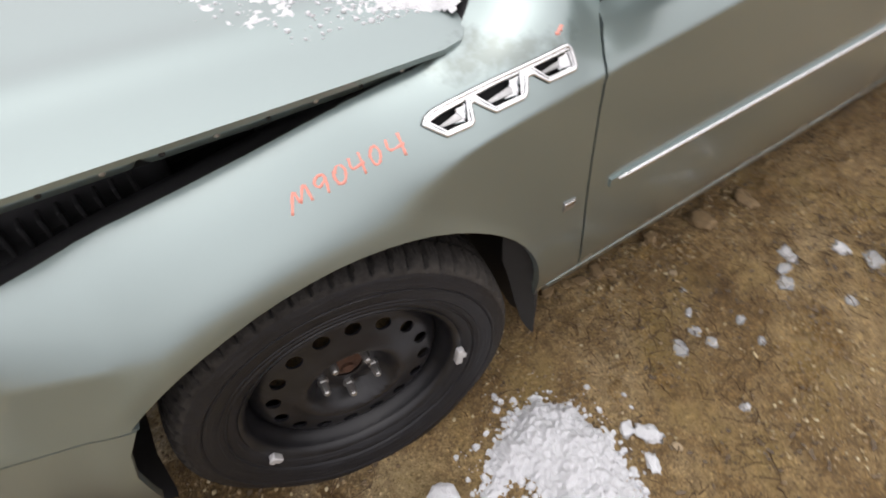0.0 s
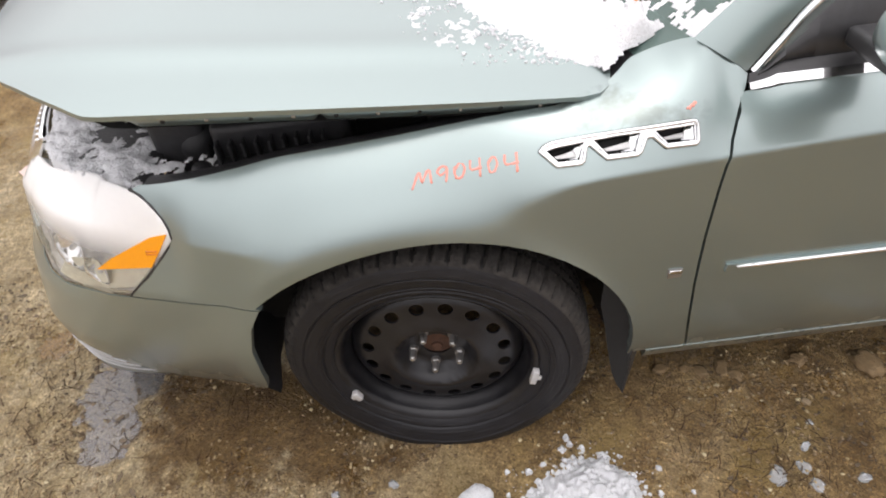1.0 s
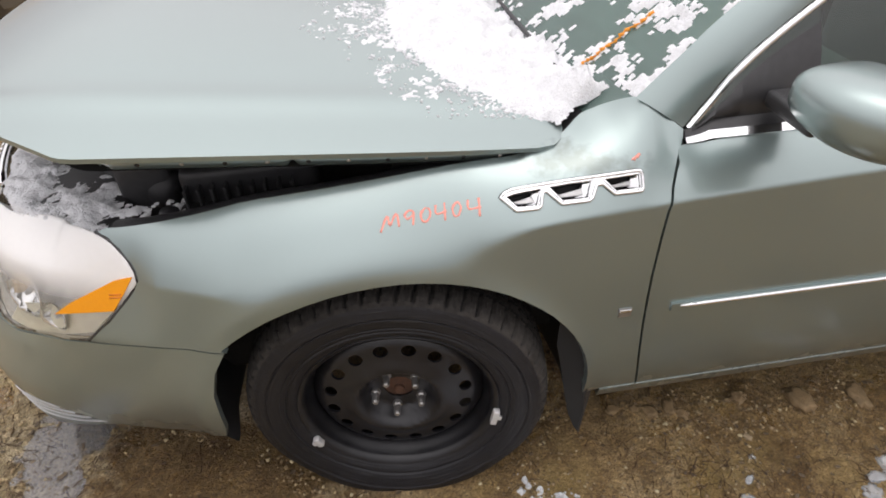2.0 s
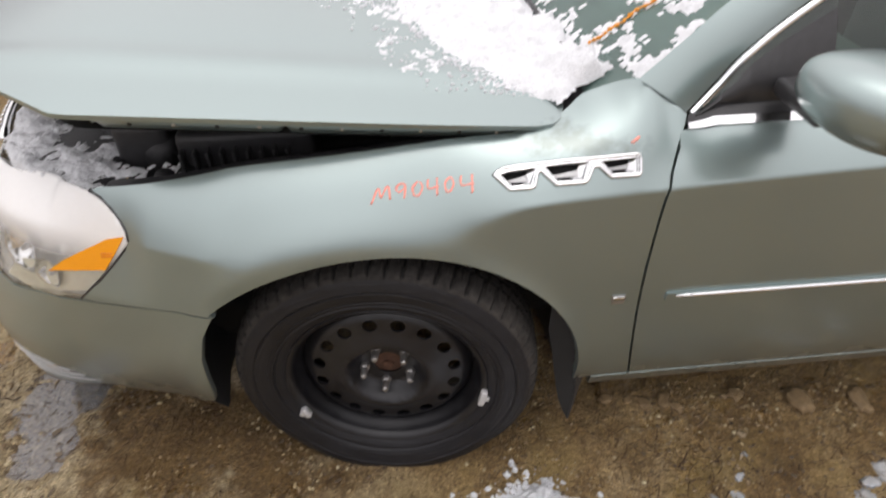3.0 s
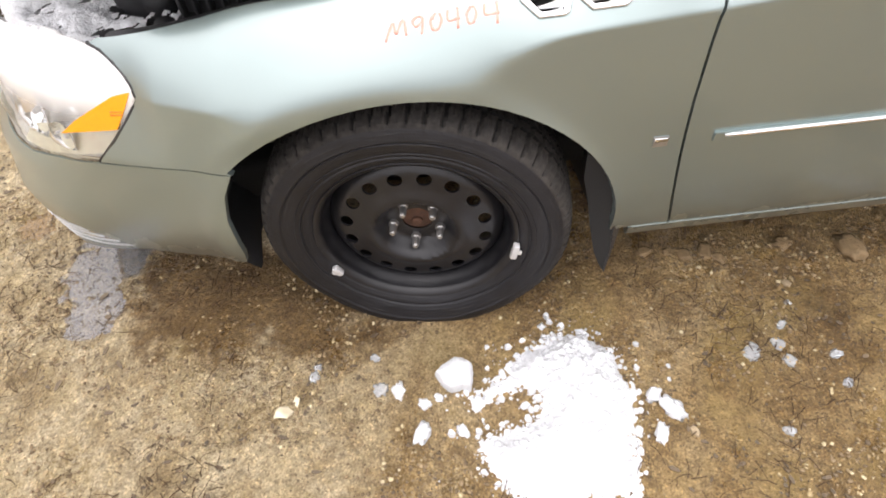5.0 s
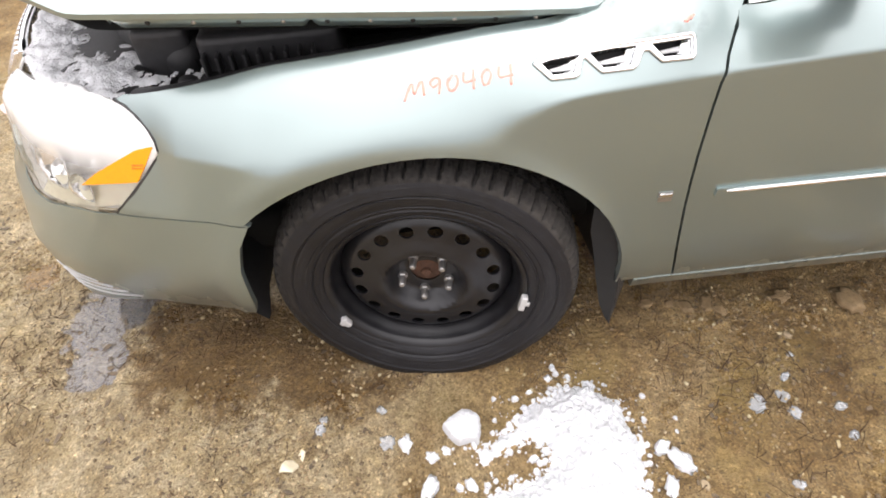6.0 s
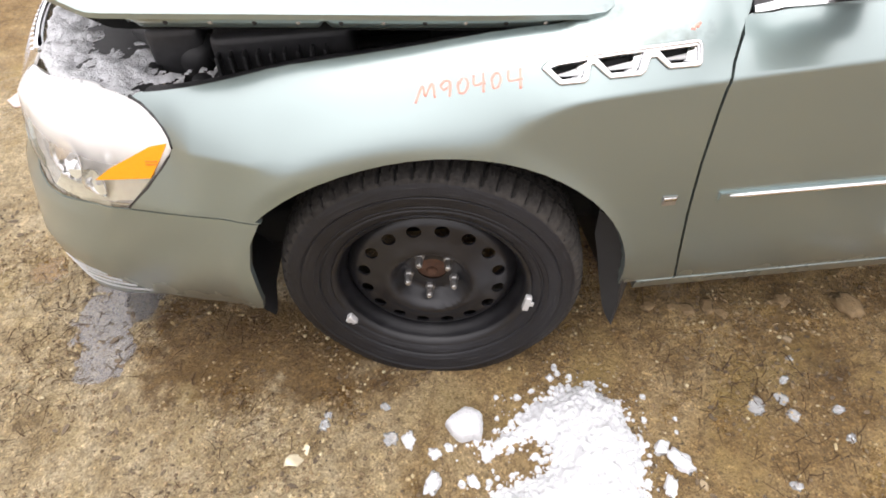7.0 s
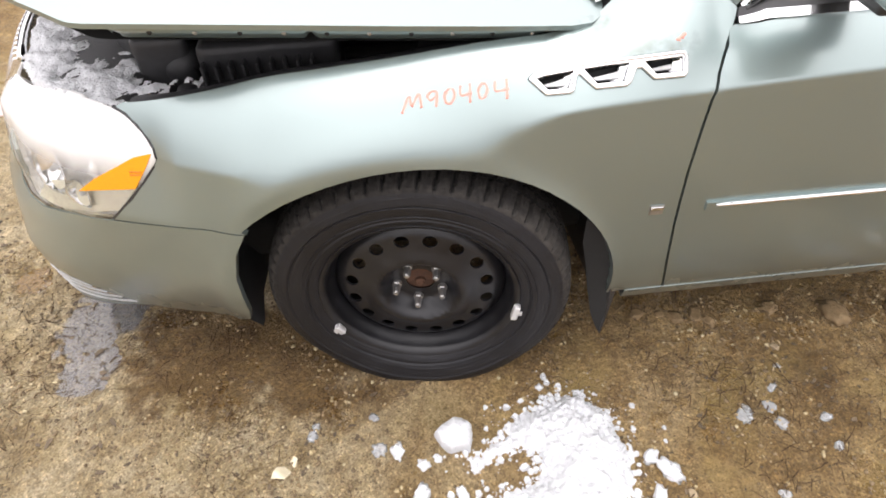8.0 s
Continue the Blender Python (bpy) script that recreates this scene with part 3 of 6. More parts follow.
def surf_raw(s, v):
    """Point of the left side. v is the height up to the shoulder; above it, 0.15 of v lead to the top edge."""
    s, v = np.asarray(s, float), np.asarray(v, float)
    zs = np.interp(s, SHOULDER[:, 0], SHOULDER[:, 1])
    zt = np.interp(s, TOP_Z[:, 0], TOP_Z[:, 1])
    w = np.interp(s, TOP_IN[:, 0], TOP_IN[:, 1])
    zl = np.minimum(v, zs)
    inn = np.interp(zl, LOWER[:, 0], LOWER[:, 1]) * np.interp(s, [-0.95, -0.55], [0.35, 1.0]) + np.interp(s, [-0.50, -0.44, -0.30], [0.28, 0.13, 0.0]) * np.maximum(zl - 0.58, 0)
    inn = inn + np.interp(s, [-1.0, -0.72], [-0.055, 0.0]) * np.clip((0.56 - zl) / 0.2, 0, 1)
    inn = inn + np.interp(s, [-0.95, -0.70], [0.024, 0.0]) * np.clip((zl - 0.50) / 0.06, 0, 1)
    t = np.clip((v - zs) / 0.15, 0, 1.2)
    a, b = 2 * t * (1 - t), t * t
    h = zt - zs
    z = zl + np.where(v > zs, a * 0.70 * h + b * h, 0)
    inn = inn + np.where(v > zs, (a * 0.42 + b) * np.maximum(w - inn, 0.02), 0)
    k = np.clip((t - 0.42) / 0.58, 0, 1.4) ** 1.7
    inn = inn + k * np.interp(s, COWL[:, 0], COWL[:, 1])
    z = z + k * np.interp(s, COWL[:, 0], COWL[:, 2]) + np.clip(t, 0, 1.2) ** np.interp(s, [0.50, 0.57], [1.0, 2.2]) * np.interp(s, TONGUE[:, 0], TONGUE[:, 1])
    rho = np.sqrt((s / ARCH[0]) ** 2 + ((np.maximum(z, HUB_Z) - HUB_Z) / ARCH[1]) ** 2)
    plain = 0.011 * np.exp(-np.maximum(rho - 1, 0) / 0.05)
    flare = np.where(rho < 1.075, 0.008 + 0.012 * np.clip((rho - 1) / 0.075, 0, 1), 0.020 * np.exp(-np.maximum(rho - 1.075, 0) / 0.07))
    lip = np.interp(s, [-0.40, -0.24, -0.02, 0.20], [0.0, 1.0, 1.0, 0.0])
    inn = inn - (plain + lip * (flare - plain)) * (np.abs(s) < 0.7)
    x, y, nx, ny = plan(s)
    return np.stack([x + nx * inn, y + ny * inn, z], -1)


def surf(s, v):
    """The side with its shoulder rounded off ahead of the door."""
    s, v = np.asarray(s, float), np.asarray(v, float)
    soft = np.interp(s, [-0.47, -0.32, -0.18, 0.14, 0.30], [0.003, 0.007, 0.034, 0.040, 0.003])
    zt = np.interp(s, SHOULDER[:, 0], SHOULDER[:, 1]) + 0.15
    soft = np.minimum(soft, np.maximum(zt - v, 0.0))
    return sum(w * surf_raw(s, v + k * soft) for k, w in ((-1, 0.08), (-0.66, 0.15), (-0.33, 0.17), (0, 0.20), (0.33, 0.17), (0.66, 0.15), (1, 0.08)))


def v_at(s, z):
    """The v at which the surface has the height z."""
    vs = np.linspace(0.1, 1.1, 1500)
    return float(np.interp(z, surf(np.full(1500, s), vs)[:, 2], vs))


# ---- the ground ----
def graded(lo, hi, step, far):
    mid = list(np.arange(lo, hi + step / 2, step))
    out, d, p = [], step, hi
    while p < far:
        d *= 1.35
        p += d
        out.append(p)
    left, d, p = [], step, lo
    while p > -far:
        d *= 1.35
        p -= d
        left.append(p)
    return left[::-1] + mid + out


PUDDLES = [(-0.96, 0.30, 0.10, 0.15), (-0.93, 0.15, 0.08, 0.09), (-0.86, 0.38, 0.06, 0.10), (-1.205, 0.51, 0.055, 0.055)]


def ground_z(x, y):
    q = noise.fractal(Vector((x * 1.3, y * 1.3, 0.3)), 1.0, 2.0, 4) * 0.012 + noise.fractal(Vector((x * 9, y * 9, 4.0)), 1.0, 2.0, 3) * 0.0045
    clods = max(0.0, noise.fractal(Vector((x * 22, y * 22, 9.0)), 0.8, 2.0, 3)) * (0.006 + 0.012 * min(1.0, max(0.0, (x - 0.45) * 4)) * min(1.0, max(0.0, (y + 0.25) * 5)))
    near = dip = 0.0
    for px, py, rx, ry in PUDDLES:
        d = ((x - px) / rx) ** 2 + ((y - py) / ry) ** 2
        dip = max(dip, math.exp(-0.6 * d * d))
        near = max(near, min(1.0, max(0.0, (9.0 - d) / 6.0)))
    if near:
        ragged = noise.fractal(Vector((x * 30, y * 30, 2.0)), 0.8, 2.0, 4) * 0.007
        q = q * (1 - 0.8 * near) + near * (0.004 + ragged)
    return q + clods - 0.018 * dip


def build_ground():
    xs, ys = graded(-1.6, 1.8, 0.010, 900), graded(-0.75, 0.7, 0.010, 900)
    verts = []
    for y in ys:
        for x in xs:
            near = abs(x) < 3.5 and abs(y) < 3.5
            verts.append((x, y, ground_z(x, y) if near else 0.0))
    w = len(xs)
    faces = [(j * w + i, j * w + i + 1, (j + 1) * w + i + 1, (j + 1) * w + i) for j in range(len(ys) - 1) for i in range(w - 1)]
    return tagged(mesh_ob("ground", verts, faces, GROUND), "wet brown gravelly mud with puddles and bits of ice", "ground", kind="structure")


ground = build_ground()

# ---- the car ----
car = new("car")
tagged(car, "pale green-silver sedan with a popped hood and steel wheel", "car")


def both(name, vf, material, label="", parent=None, edge=35):
    """A panel on the left side and its twin on the right."""
    a = sharp(mesh_ob(name, *vf, material, parent or car, label), edge)
    b = sharp(mesh_ob(name, *mirror(*vf), material, parent or car, label), edge)
    return a, b


def sz(pts):
    """Outline given by s and height, as s and v."""
    return [(s, v_at(s, z)) for s, z in pts]


def arc(a0, a1, n=26, grow=1.0, cx=0.0):
    return [(cx + ARCH[0] * grow * math.cos(radians(a)), HUB_Z + ARCH[1] * grow * math.sin(radians(a))) for a in np.linspace(a0, a1, n)]


IN = (0, 1, 0)
TOPV = lambda s: float(np.interp(s, SHOULDER[:, 0], SHOULDER[:, 1])) + 0.15
SEAM = [(0.594, 0.255), (0.583, 0.31), (0.572, 0.37), (0.563, 0.435), (0.555, 0.506), (0.550, 0.579), (0.547, 0.645), (0.5475, 0.705), (0.5485, 0.76), (0.551, 0.809), (0.560, 0.848), (0.577, 0.884), (0.597, 0.916), (0.604, 0.927)]
LAMP_REAR = [(-0.579, 0.847), (-0.547, 0.827), (-0.522, 0.794), (-0.501, 0.758), (-0.490, 0.740), (-0.487, 0.720), (-0.500, 0.700), (-0.526, 0.670), (-0.571, 0.622), (-0.633, 0.564)]

PORTS = [[(0.243, 0.8465), (0.258, 0.8505), (0.312, 0.8575), (0.299, 0.8350), (0.262, 0.8325)], [(0.325, 0.859), (0.365, 0.8645), (0.407, 0.8685), (0.395, 0.8430), (0.347, 0.8405)], [(0.428, 0.8700), (0.460, 0.8735), (0.496, 0.8770), (0.496, 0.8535), (0.449, 0.8515)]]
arch_pts = arc(-5, 138)                                   # from behind the wheel over the top to the bumper joint
fender = LAMP_REAR + [(-0.53, 0.572), (-0.42, 0.580), (-0.323, 0.583)] + arch_pts[::-1] + [(0.460, 0.270), (0.50, 0.266)]
fender += [(s - 0.001, v_at(s, z)) for s, z in SEAM]
fender += [(0.516, TOPV(0.516)), (0.48, TOPV(0.48)), (0.43, TOPV(0.43)), (0.37, TOPV(0.37))]
fender += [(s, TOPV(s)) for s in np.linspace(0.32, -0.555, 24)]
fender_l, fender_r = both("fender", sheet(fender, surf, 0.013, 0.014, IN, folds=[(-0.50, -0.30), (0.20, 0.56)], holes=[sz(q) for q in PORTS]), PAINT, "pale green-silver fender with red crayon writing")

door = [(s + 0.0045, v_at(s, z)) for s, z in SEAM if z < 0.90] + [(0.583, v_at(0.583, 0.903))]
door = [(1.70, 0.266), (1.70, 0.5), (1.70, 0.75), (1.70, v_at(1.70, 0.924))] + [(s, v_at(s, 0.908 + 0.016 * (s - 0.6))) for s in np.linspace(1.6, 0.60, 14)] + [(0.592, v_at(0.592, 0.908))] + door[::-1]
both("front_door", sheet(door, surf, 0.02, 0.014, IN, folds=[(0.54, 1.70)]), PAINT, "pale green-silver door with a dusty sill")
rear_arch = arc(180, 95, 14, 0.97, 2.936)
rdoor = [(1.705, 0.275), (2.45, 0.275)] + [(s, z) for s, z in rear_arch if 2.5 < s < 2.76] + [(2.80, 0.80), (2.80, v_at(2.80, 0.94))]
rdoor += [(s, v_at(s, 0.908 + 0.016 * (s - 0.6))) for s in np.linspace(2.7, 1.705, 8)]
both("rear_door", sheet(rdoor, surf, 0.03, 0.014, IN), PAINT)
quarter = [(s, z) for s, z in arc(95, 0, 16, 0.97, 2.936) if s > 2.805] + [(3.38, 0.30), (4.2, 0.32), (S_REAR, 0.34), (S_REAR, 0.90), (4.2, TOPV(4.2)), (3.4, TOPV(3.4)), (2.805, TOPV(2.805)), (2.805, 0.8)]
both("quarter_panel", sheet(quarter, surf, 0.035, 0.014, IN), PAINT)

# sill strip under the doors, dusty and lighter
both("rocker", sheet([(0.50, 0.228), (2.50, 0.228), (2.50, 0.2635), (0.50, 0.2635)], surf, 0.015, 0.03, IN, back=-0.002), PAINT)

# bumper skin
bump = [(-0.329, 0.580), (-0.42, 0.577), (-0.53, 0.569), (-0.635, 0.560), (-0.729, 0.549), (-0.8556, 0.527), (-0.9216, 0.527), (-0.975, 0.541), (-1.03, 0.59), (-1.16, 0.60),
        (-1.20, 0.48), (S_FRONT, 0.48), (S_FRONT, 0.145), (-1.05, 0.145), (-0.93, 0.165), (-0.84, 0.19), (-0.75, 0.208), (-0.61, 0.214), (-0.50, 0.234), (-0.415, 0.258), (-0.400, 0.30), (-0.396, 0.346), (-0.388, 0.435), (-0.364, 0.517)]
intake = [(-0.748, 0.220), (-0.80, 0.256), (-0.87, 0.284), (-0.98, 0.287), (-1.12, 0.287), (-1.12, 0.160), (-1.0, 0.165), (-0.88, 0.196)]
both("front_bumper", sheet(bump, surf, 0.016, 0.014, IN, holes=[intake]), PAINT, "pale green-silver bumper skin, mud-splashed")
both("intake", sheet(intake, surf, 0.02, 0.0, IN, back=0.03), DARK, "dark lower intake")
for k in range(4):
    ends = ((-0.754 - 0.033 * k, 0.2225 + 0.016 * k), (-1.115, 0.165 + 0.030 * k))
    lo = [(s, np.interp(s, [ends[1][0], ends[0][0]], [ends[1][1], ends[0][1]]) + 0.006 * math.sin(math.pi * (s - ends[0][0]) / (ends[1][0] - ends[0][0]))) for s in np.linspace(ends[0][0], ends[1][0], 16)]
    strip = lo + [(s, v + 0.0045 * min(1, (ends[0][0] - s + 0.012) / 0.03)) for s, v in lo[::-1]]
    both("intake_strip", sheet(strip, surf, 0.012, 0.004, IN, back=-0.001), STRIP, "bright chrome strip")

# inner body behind the gaps, near-black: their shade put into the colour
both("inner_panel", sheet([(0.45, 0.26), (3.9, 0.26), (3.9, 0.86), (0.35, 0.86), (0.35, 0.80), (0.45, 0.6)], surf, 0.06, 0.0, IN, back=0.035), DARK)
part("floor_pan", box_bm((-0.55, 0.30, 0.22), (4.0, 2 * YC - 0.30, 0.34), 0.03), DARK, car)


# headlamp: housing, amber reflector, bowls, clear lens
def headlamp():
    top = [(-0.579, 0.847), (-0.627, 0.855), (-0.744, 0.849), (-0.873, 0.820), (-0.94, 0.812), (-1.0, 0.808)]
    lens = LAMP_REAR[::-1] + top[1:] + [(-1.02, 0.78), (-1.03, 0.70), (-1.02, 0.62), (-0.975, 0.548), (-0.9216, 0.532), (-0.8556, 0.532), (-0.729, 0.554)]
    c = np.array(lens).mean(0)
    ins = [tuple(c + (np.array(p) - c) * 0.985) for p in lens]
    body = both("headlamp", sheet(ins, surf, 0.014, -0.046, IN, back=0.058), REFLECTOR, "hazy clear headlamp with an amber corner")
    sh = [tuple(c + (np.array(p) - c) * 0.992) for p in lens]
    for i, b in enumerate(body):
        fix = (lambda vf: vf) if i == 0 else (lambda vf: mirror(*vf))
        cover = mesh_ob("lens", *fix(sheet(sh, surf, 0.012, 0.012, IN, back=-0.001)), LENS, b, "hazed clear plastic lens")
        cover.visible_shadow = False
        amber = [(-0.498, 0.727), (-0.524, 0.688), (-0.553, 0.649), (-0.697, 0.622), (-0.651, 0.654), (-0.594, 0.686), (-0.541, 0.7145)]
        tilt = lambda depth, z0, z1: (lambda a, b: surf(a, b) + np.stack([0.25 * depth * np.clip((b - z0) / (z1 - z0), 0, 1), depth * np.clip((b - z0) / (z1 - z0), 0, 1) + 0.006, 0 * a], -1))
        sharp(mesh_ob("turn_signal", *fix(sheet(amber, surf, 0.008, 0.010, IN, back=-0.0035)), AMBER, b, "bright amber corner reflector"))
        for v0 in (0.684, 0.678):
            bar = [(-0.556, v0 - 0.002), (-0.528, v0 + 0.002), (-0.529, v0 + 0.005), (-0.557, v0 + 0.001)]
            mesh_ob("moulded_mark", *fix(sheet(bar, surf, 0.006, 0.001, IN, back=-0.0042)), DEEP, b)
        low = [(-0.558, 0.641), (-0.628, 0.572), (-0.773, 0.543), (-0.885, 0.540), (-0.854, 0.582), (-0.70, 0.616)]
        sharp(mesh_ob("lower_reflector", *fix(sheet(low, tilt(0.042, 0.54, 0.641), 0.010, 0.012, IN)), CREAM, b, "cream lower reflector"))
        band = [(-0.60, 0.690), (-0.62, 0.712), (-0.78, 0.690), (-0.90, 0.640), (-0.88, 0.600), (-0.74, 0.628), (-0.66, 0.652)]
        sharp(mesh_ob("side_reflector", *fix(sheet(band, lambda a, v: surf(a, v) + np.stack([0 * a, 0.030 + 0.018 * np.cos((a + 0.75) * 22), 0 * a], -1), 0.008, 0.004, IN)), CHROME, b, "mirrored side reflector"))
        for cs, cz, cr in ((-0.80, 0.625, 0.052), (-0.715, 0.596, 0.030)):
            bowl = [(cs + cr * 1.1 * math.cos(k * math.tau / 28), cz + cr * math.sin(k * math.tau / 28)) for k in range(28)]
            dish = lambda u, v, c=cs, z=cz, r=cr: surf(u, v) + np.stack([0.3 * 0.045 * (1 - ((u - c) ** 2 + (v - z) ** 2) / r ** 2), 0.008 + 0.045 * np.clip(1 - ((u - c) ** 2 + (v - z) ** 2) / (1.25 * r * r), 0, 1), 0 * u], -1)
            mesh_ob("reflector_bowl", *fix(sheet(bowl, dish, 0.007, 0.003, IN)), CHROME, b, "mirrored reflector bowl")
            core = surf(cs, cz) + np.array((0.008, 0.030, 0))
            bulb = tube_bm([core + np.array((0, 0.012, 0)), core, core - np.array((0.004, 0.012, 0)), core - np.array((0.005, 0.016, 0))], [0.006, 0.007, 0.006, 0.002], 10)
            if i:
                for v in bulb.verts:
                    v.co.y = 2 * YC - v.co.y
            part("bulb", bulb, LEAD, b, "clear bulb in its bowl")
        for sd in (-0.66, -0.72):
            fin = sheet([(sd, 0.655), (sd + 0.008, 0.657), (sd + 0.010, 0.715), (sd + 0.002, 0.713)], surf, 0.01, 0.018, IN, back=0.012)
            mesh_ob("reflector_fin", *fix(fin), LEAD, b)
        rim = tube_bm([surf(s, v) + np.array((0, 0.003, 0)) for s, v in LAMP_REAR], 0.0045, 6)
        if i:
            for v in rim.verts:
                v.co.y = 2 * YC - v.co.y
        part("seal", rim, BLACK, b, "black rubber seal")


headlamp()

# grille: frame and upright chrome bars
gr = new("grille")
gr.parent = car


def grille():
    n = 41

    def gx(y, z):
        yy = YC - abs(y - YC)
        return np.interp(yy, PLAN[:12 * 6, 1][::-1], PLAN[:12 * 6, 0][::-1]) + 0.02 + 0.125 * ((z - 0.48) / 0.29) ** 2

    for k in range(n):
        y = 0.44 + (2 * YC - 0.88) * k / (n - 1)
        bm = box_bm((-0.012, -0.0042, -0.145), (0.018, 0.0042, 0.145), 0.003)
        bmesh.ops.subdivide_edges(bm, edges=[e for e in bm.edges if abs(e.verts[0].co.z - e.verts[1].co.z) > 0.1], cuts=5)
        for v in bm.verts:
            v.co.z += 0.63
            v.co.x += gx(y, v.co.z)
            v.co.y += y
        part("bar", bm, CHROME, gr)
    for nm, z in (("top_rail", 0.778), ("lower_rail", 0.485)):
        part(nm, tube_bm([(gx(YC + q, z) + 0.006, YC + q, z) for q in np.linspace(-0.51, 0.51, 21)], 0.010, 8), CHROME, gr)
    bk = [(gx(YC + q, 0.77) + 0.05, YC + q) for q in np.linspace(-0.5, 0.5, 15)]
    verts = [(x, y, z) for x, y in bk for z in (0.48, 0.765)]
    mesh_ob("grille_back", verts, [(2 * i, 2 * i + 1, 2 * i + 3, 2 * i + 2) for i in range(14)], DARK, gr)


grille()


# hood, popped up at its front edge
def hood_z(x, y):
    yn = np.clip(np.abs((y - YC) / 0.835), 0, 1)
    nose = np.clip((-0.48 - x) / 0.43, 0, 1.1)
    crease = 0.006 * np.exp(-((yn - 0.78) / 0.05) ** 2)
    return 0.903 + (0.318 - x) * 0.104 + 0.062 * (1 - yn ** 2.2) + crease - 0.105 * nose ** 2 * (1 - yn ** 4)


def hood_fn(a, b):
    return np.stack([a, b, hood_z(a, b)], -1)


left = [(0.28, 0.122), (0.15, 0.116), (0.0, 0.112), (-0.25, 0.107), (-0.49, 0.102), (-0.512, 0.104), (-0.526, 0.110), (-0.607, 0.162), (-0.685, 0.220), (-0.765, 0.33), (-0.835, 0.50), (-0.885, 0.72)]
rear = [(0.335, YC), (0.355, 0.6), (0.388, 0.35), (0.396, 0.24), (0.392, 0.19), (0.380, 0.155), (0.358, 0.134), (0.32, 0.124)]
half = rear + left
hood_outline = half + [(-0.90, YC)] + [(x, 2 * YC - y) for x, y in half[:0:-1]]
hood = sharp(mesh_ob("hood", *sheet(hood_outline, hood_fn, 0.02, 0.010, (0, 0, -1)), PAINT, car, "popped pale green-silver hood with melting snow"), 40)
inner_outline = [(x + (0.02 if x < -0.4 else 0), YC + (y - YC) * 0.965) for x, y in hood_outline]
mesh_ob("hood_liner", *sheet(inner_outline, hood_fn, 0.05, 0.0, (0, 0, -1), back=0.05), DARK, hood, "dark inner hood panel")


def hood_rail():
    """The pressed flange under the hood's side, with its holes and notches."""
    for side in (0, 1):
        bm = bmesh.new()
        rows = []
        xs = np.linspace(-0.46, 0.33, 160)
        for x in xs:
            y0 = np.interp(x, [-0.49, 0.0, 0.28, 0.33], [0.102, 0.112, 0.122, 0.127]) + 0.014
            z0 = float(hood_z(x, y0))
            dep = 0.033 * min(1, (0.36 - x) / 0.12)
            for xn in (-0.455, -0.139):
                dep -= 0.012 * math.exp(-((x - xn) / 0.007) ** 2)
            rows.append([(x, y0 - 0.008, z0 - 0.009), (x, y0 - 0.004, z0 - 0.013), (x, y0 - 0.002, z0 - 0.018), (x, y0 + 0.006, z0 - dep - 0.002), (x, y0 + 0.05, z0 - dep - 0.004)])
        vs = [[bm.verts.new((p[0], p[1] if side == 0 else 2 * YC - p[1], p[2])) for p in r] for r in rows]
        for r0, r1 in zip(vs, vs[1:]):
            for k in range(4):
                bm.faces.new((r0[k], r1[k], r1[k + 1], r0[k + 1]))
        part("hood_flange", bm, PAINT, hood, "painted inner flange with rivets")
        for k, x in enumerate(np.linspace(-0.40, 0.25, 10)):
            y0 = np.interp(x, [-0.49, 0.0, 0.28], [0.102, 0.112, 0.122]) + 0.014
            z0 = float(hood_z(x, y0)) - 0.024
            bmr = bmesh.new()
            bmesh.ops.create_uvsphere(bmr, u_segments=8, v_segments=6, radius=0.0045)
            for v in bmr.verts:
                v.co = Vector((x + v.co.x, (y0 + 0.001 + v.co.y * 0.5) if side == 0 else 2 * YC - (y0 + 0.001 + v.co.y * 0.5), z0 + v.co.z))
            part("rivet", bmr, NUT if k % 2 else DARK, hood)


hood_rail()

# ---- engine bay ----
bay = new("engine_bay")
bay.parent = car
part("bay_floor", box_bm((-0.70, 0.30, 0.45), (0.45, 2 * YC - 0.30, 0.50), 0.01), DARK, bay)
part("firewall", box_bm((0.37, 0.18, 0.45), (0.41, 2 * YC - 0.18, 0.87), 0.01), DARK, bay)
apron = [(-0.56, 0.0), (0.36, 0.0), (0.36, 0.12), (-0.56, 0.12)]


def apron_fn(a, b):
    e = surf(a, np.interp(a, SHOULDER[:, 0], SHOULDER[:, 1]) + 0.15)
    return np.stack([e[:, 0], e[:, 1] + b + 0.004, e[:, 2] - 0.018 - 0.35 * np.maximum(b - 0.035, 0) - 1.2 * np.maximum(b - 0.075, 0)], -1)


both("inner_fender", sheet(apron, apron_fn, 0.02, 0.0, (0, 0, -1)), BLACK, "", bay)
RAD = [(-0.52, 0.200), (-0.60, 0.225), (-0.68, 0.268), (-0.745, 0.318), (-0.795, 0.40), (-0.83, 0.55), (-0.85, 0.75), (-0.855, YC)]
rad_outline = RAD + [(x, 2 * YC - y) for x, y in RAD[-2::-1]]
mesh_ob("radiator_cover", *sheet(rad_outline, lambda a, b: np.stack([a, b, np.full_like(a, 0.772)], -1), 0.04, 0.03, (0, 0, -1)), BLACK, bay, "black radiator cover")
airbox = part("air_box", box_bm((-0.395, 0.275, 0.55), (-0.11, 0.55, 0.845), 0.02, 3), BLACK, bay, "black ribbed air filter box")
for k in range(9):
    x = -0.385 + 0.027 * k
    part("rib", box_bm((x, 0.248, 0.77), (x + 0.006, 0.28, 0.815), 0.002), BLACK, airbox)
part("box_flange", box_bm((-0.40, 0.243, 0.76), (-0.105, 0.28, 0.772), 0.003), BLACK, airbox)
part("fuse_box", box_bm((-0.535, 0.32, 0.55), (-0.42, 0.60, 0.85), 0.02, 3), BLACK, bay, "black fuse box")
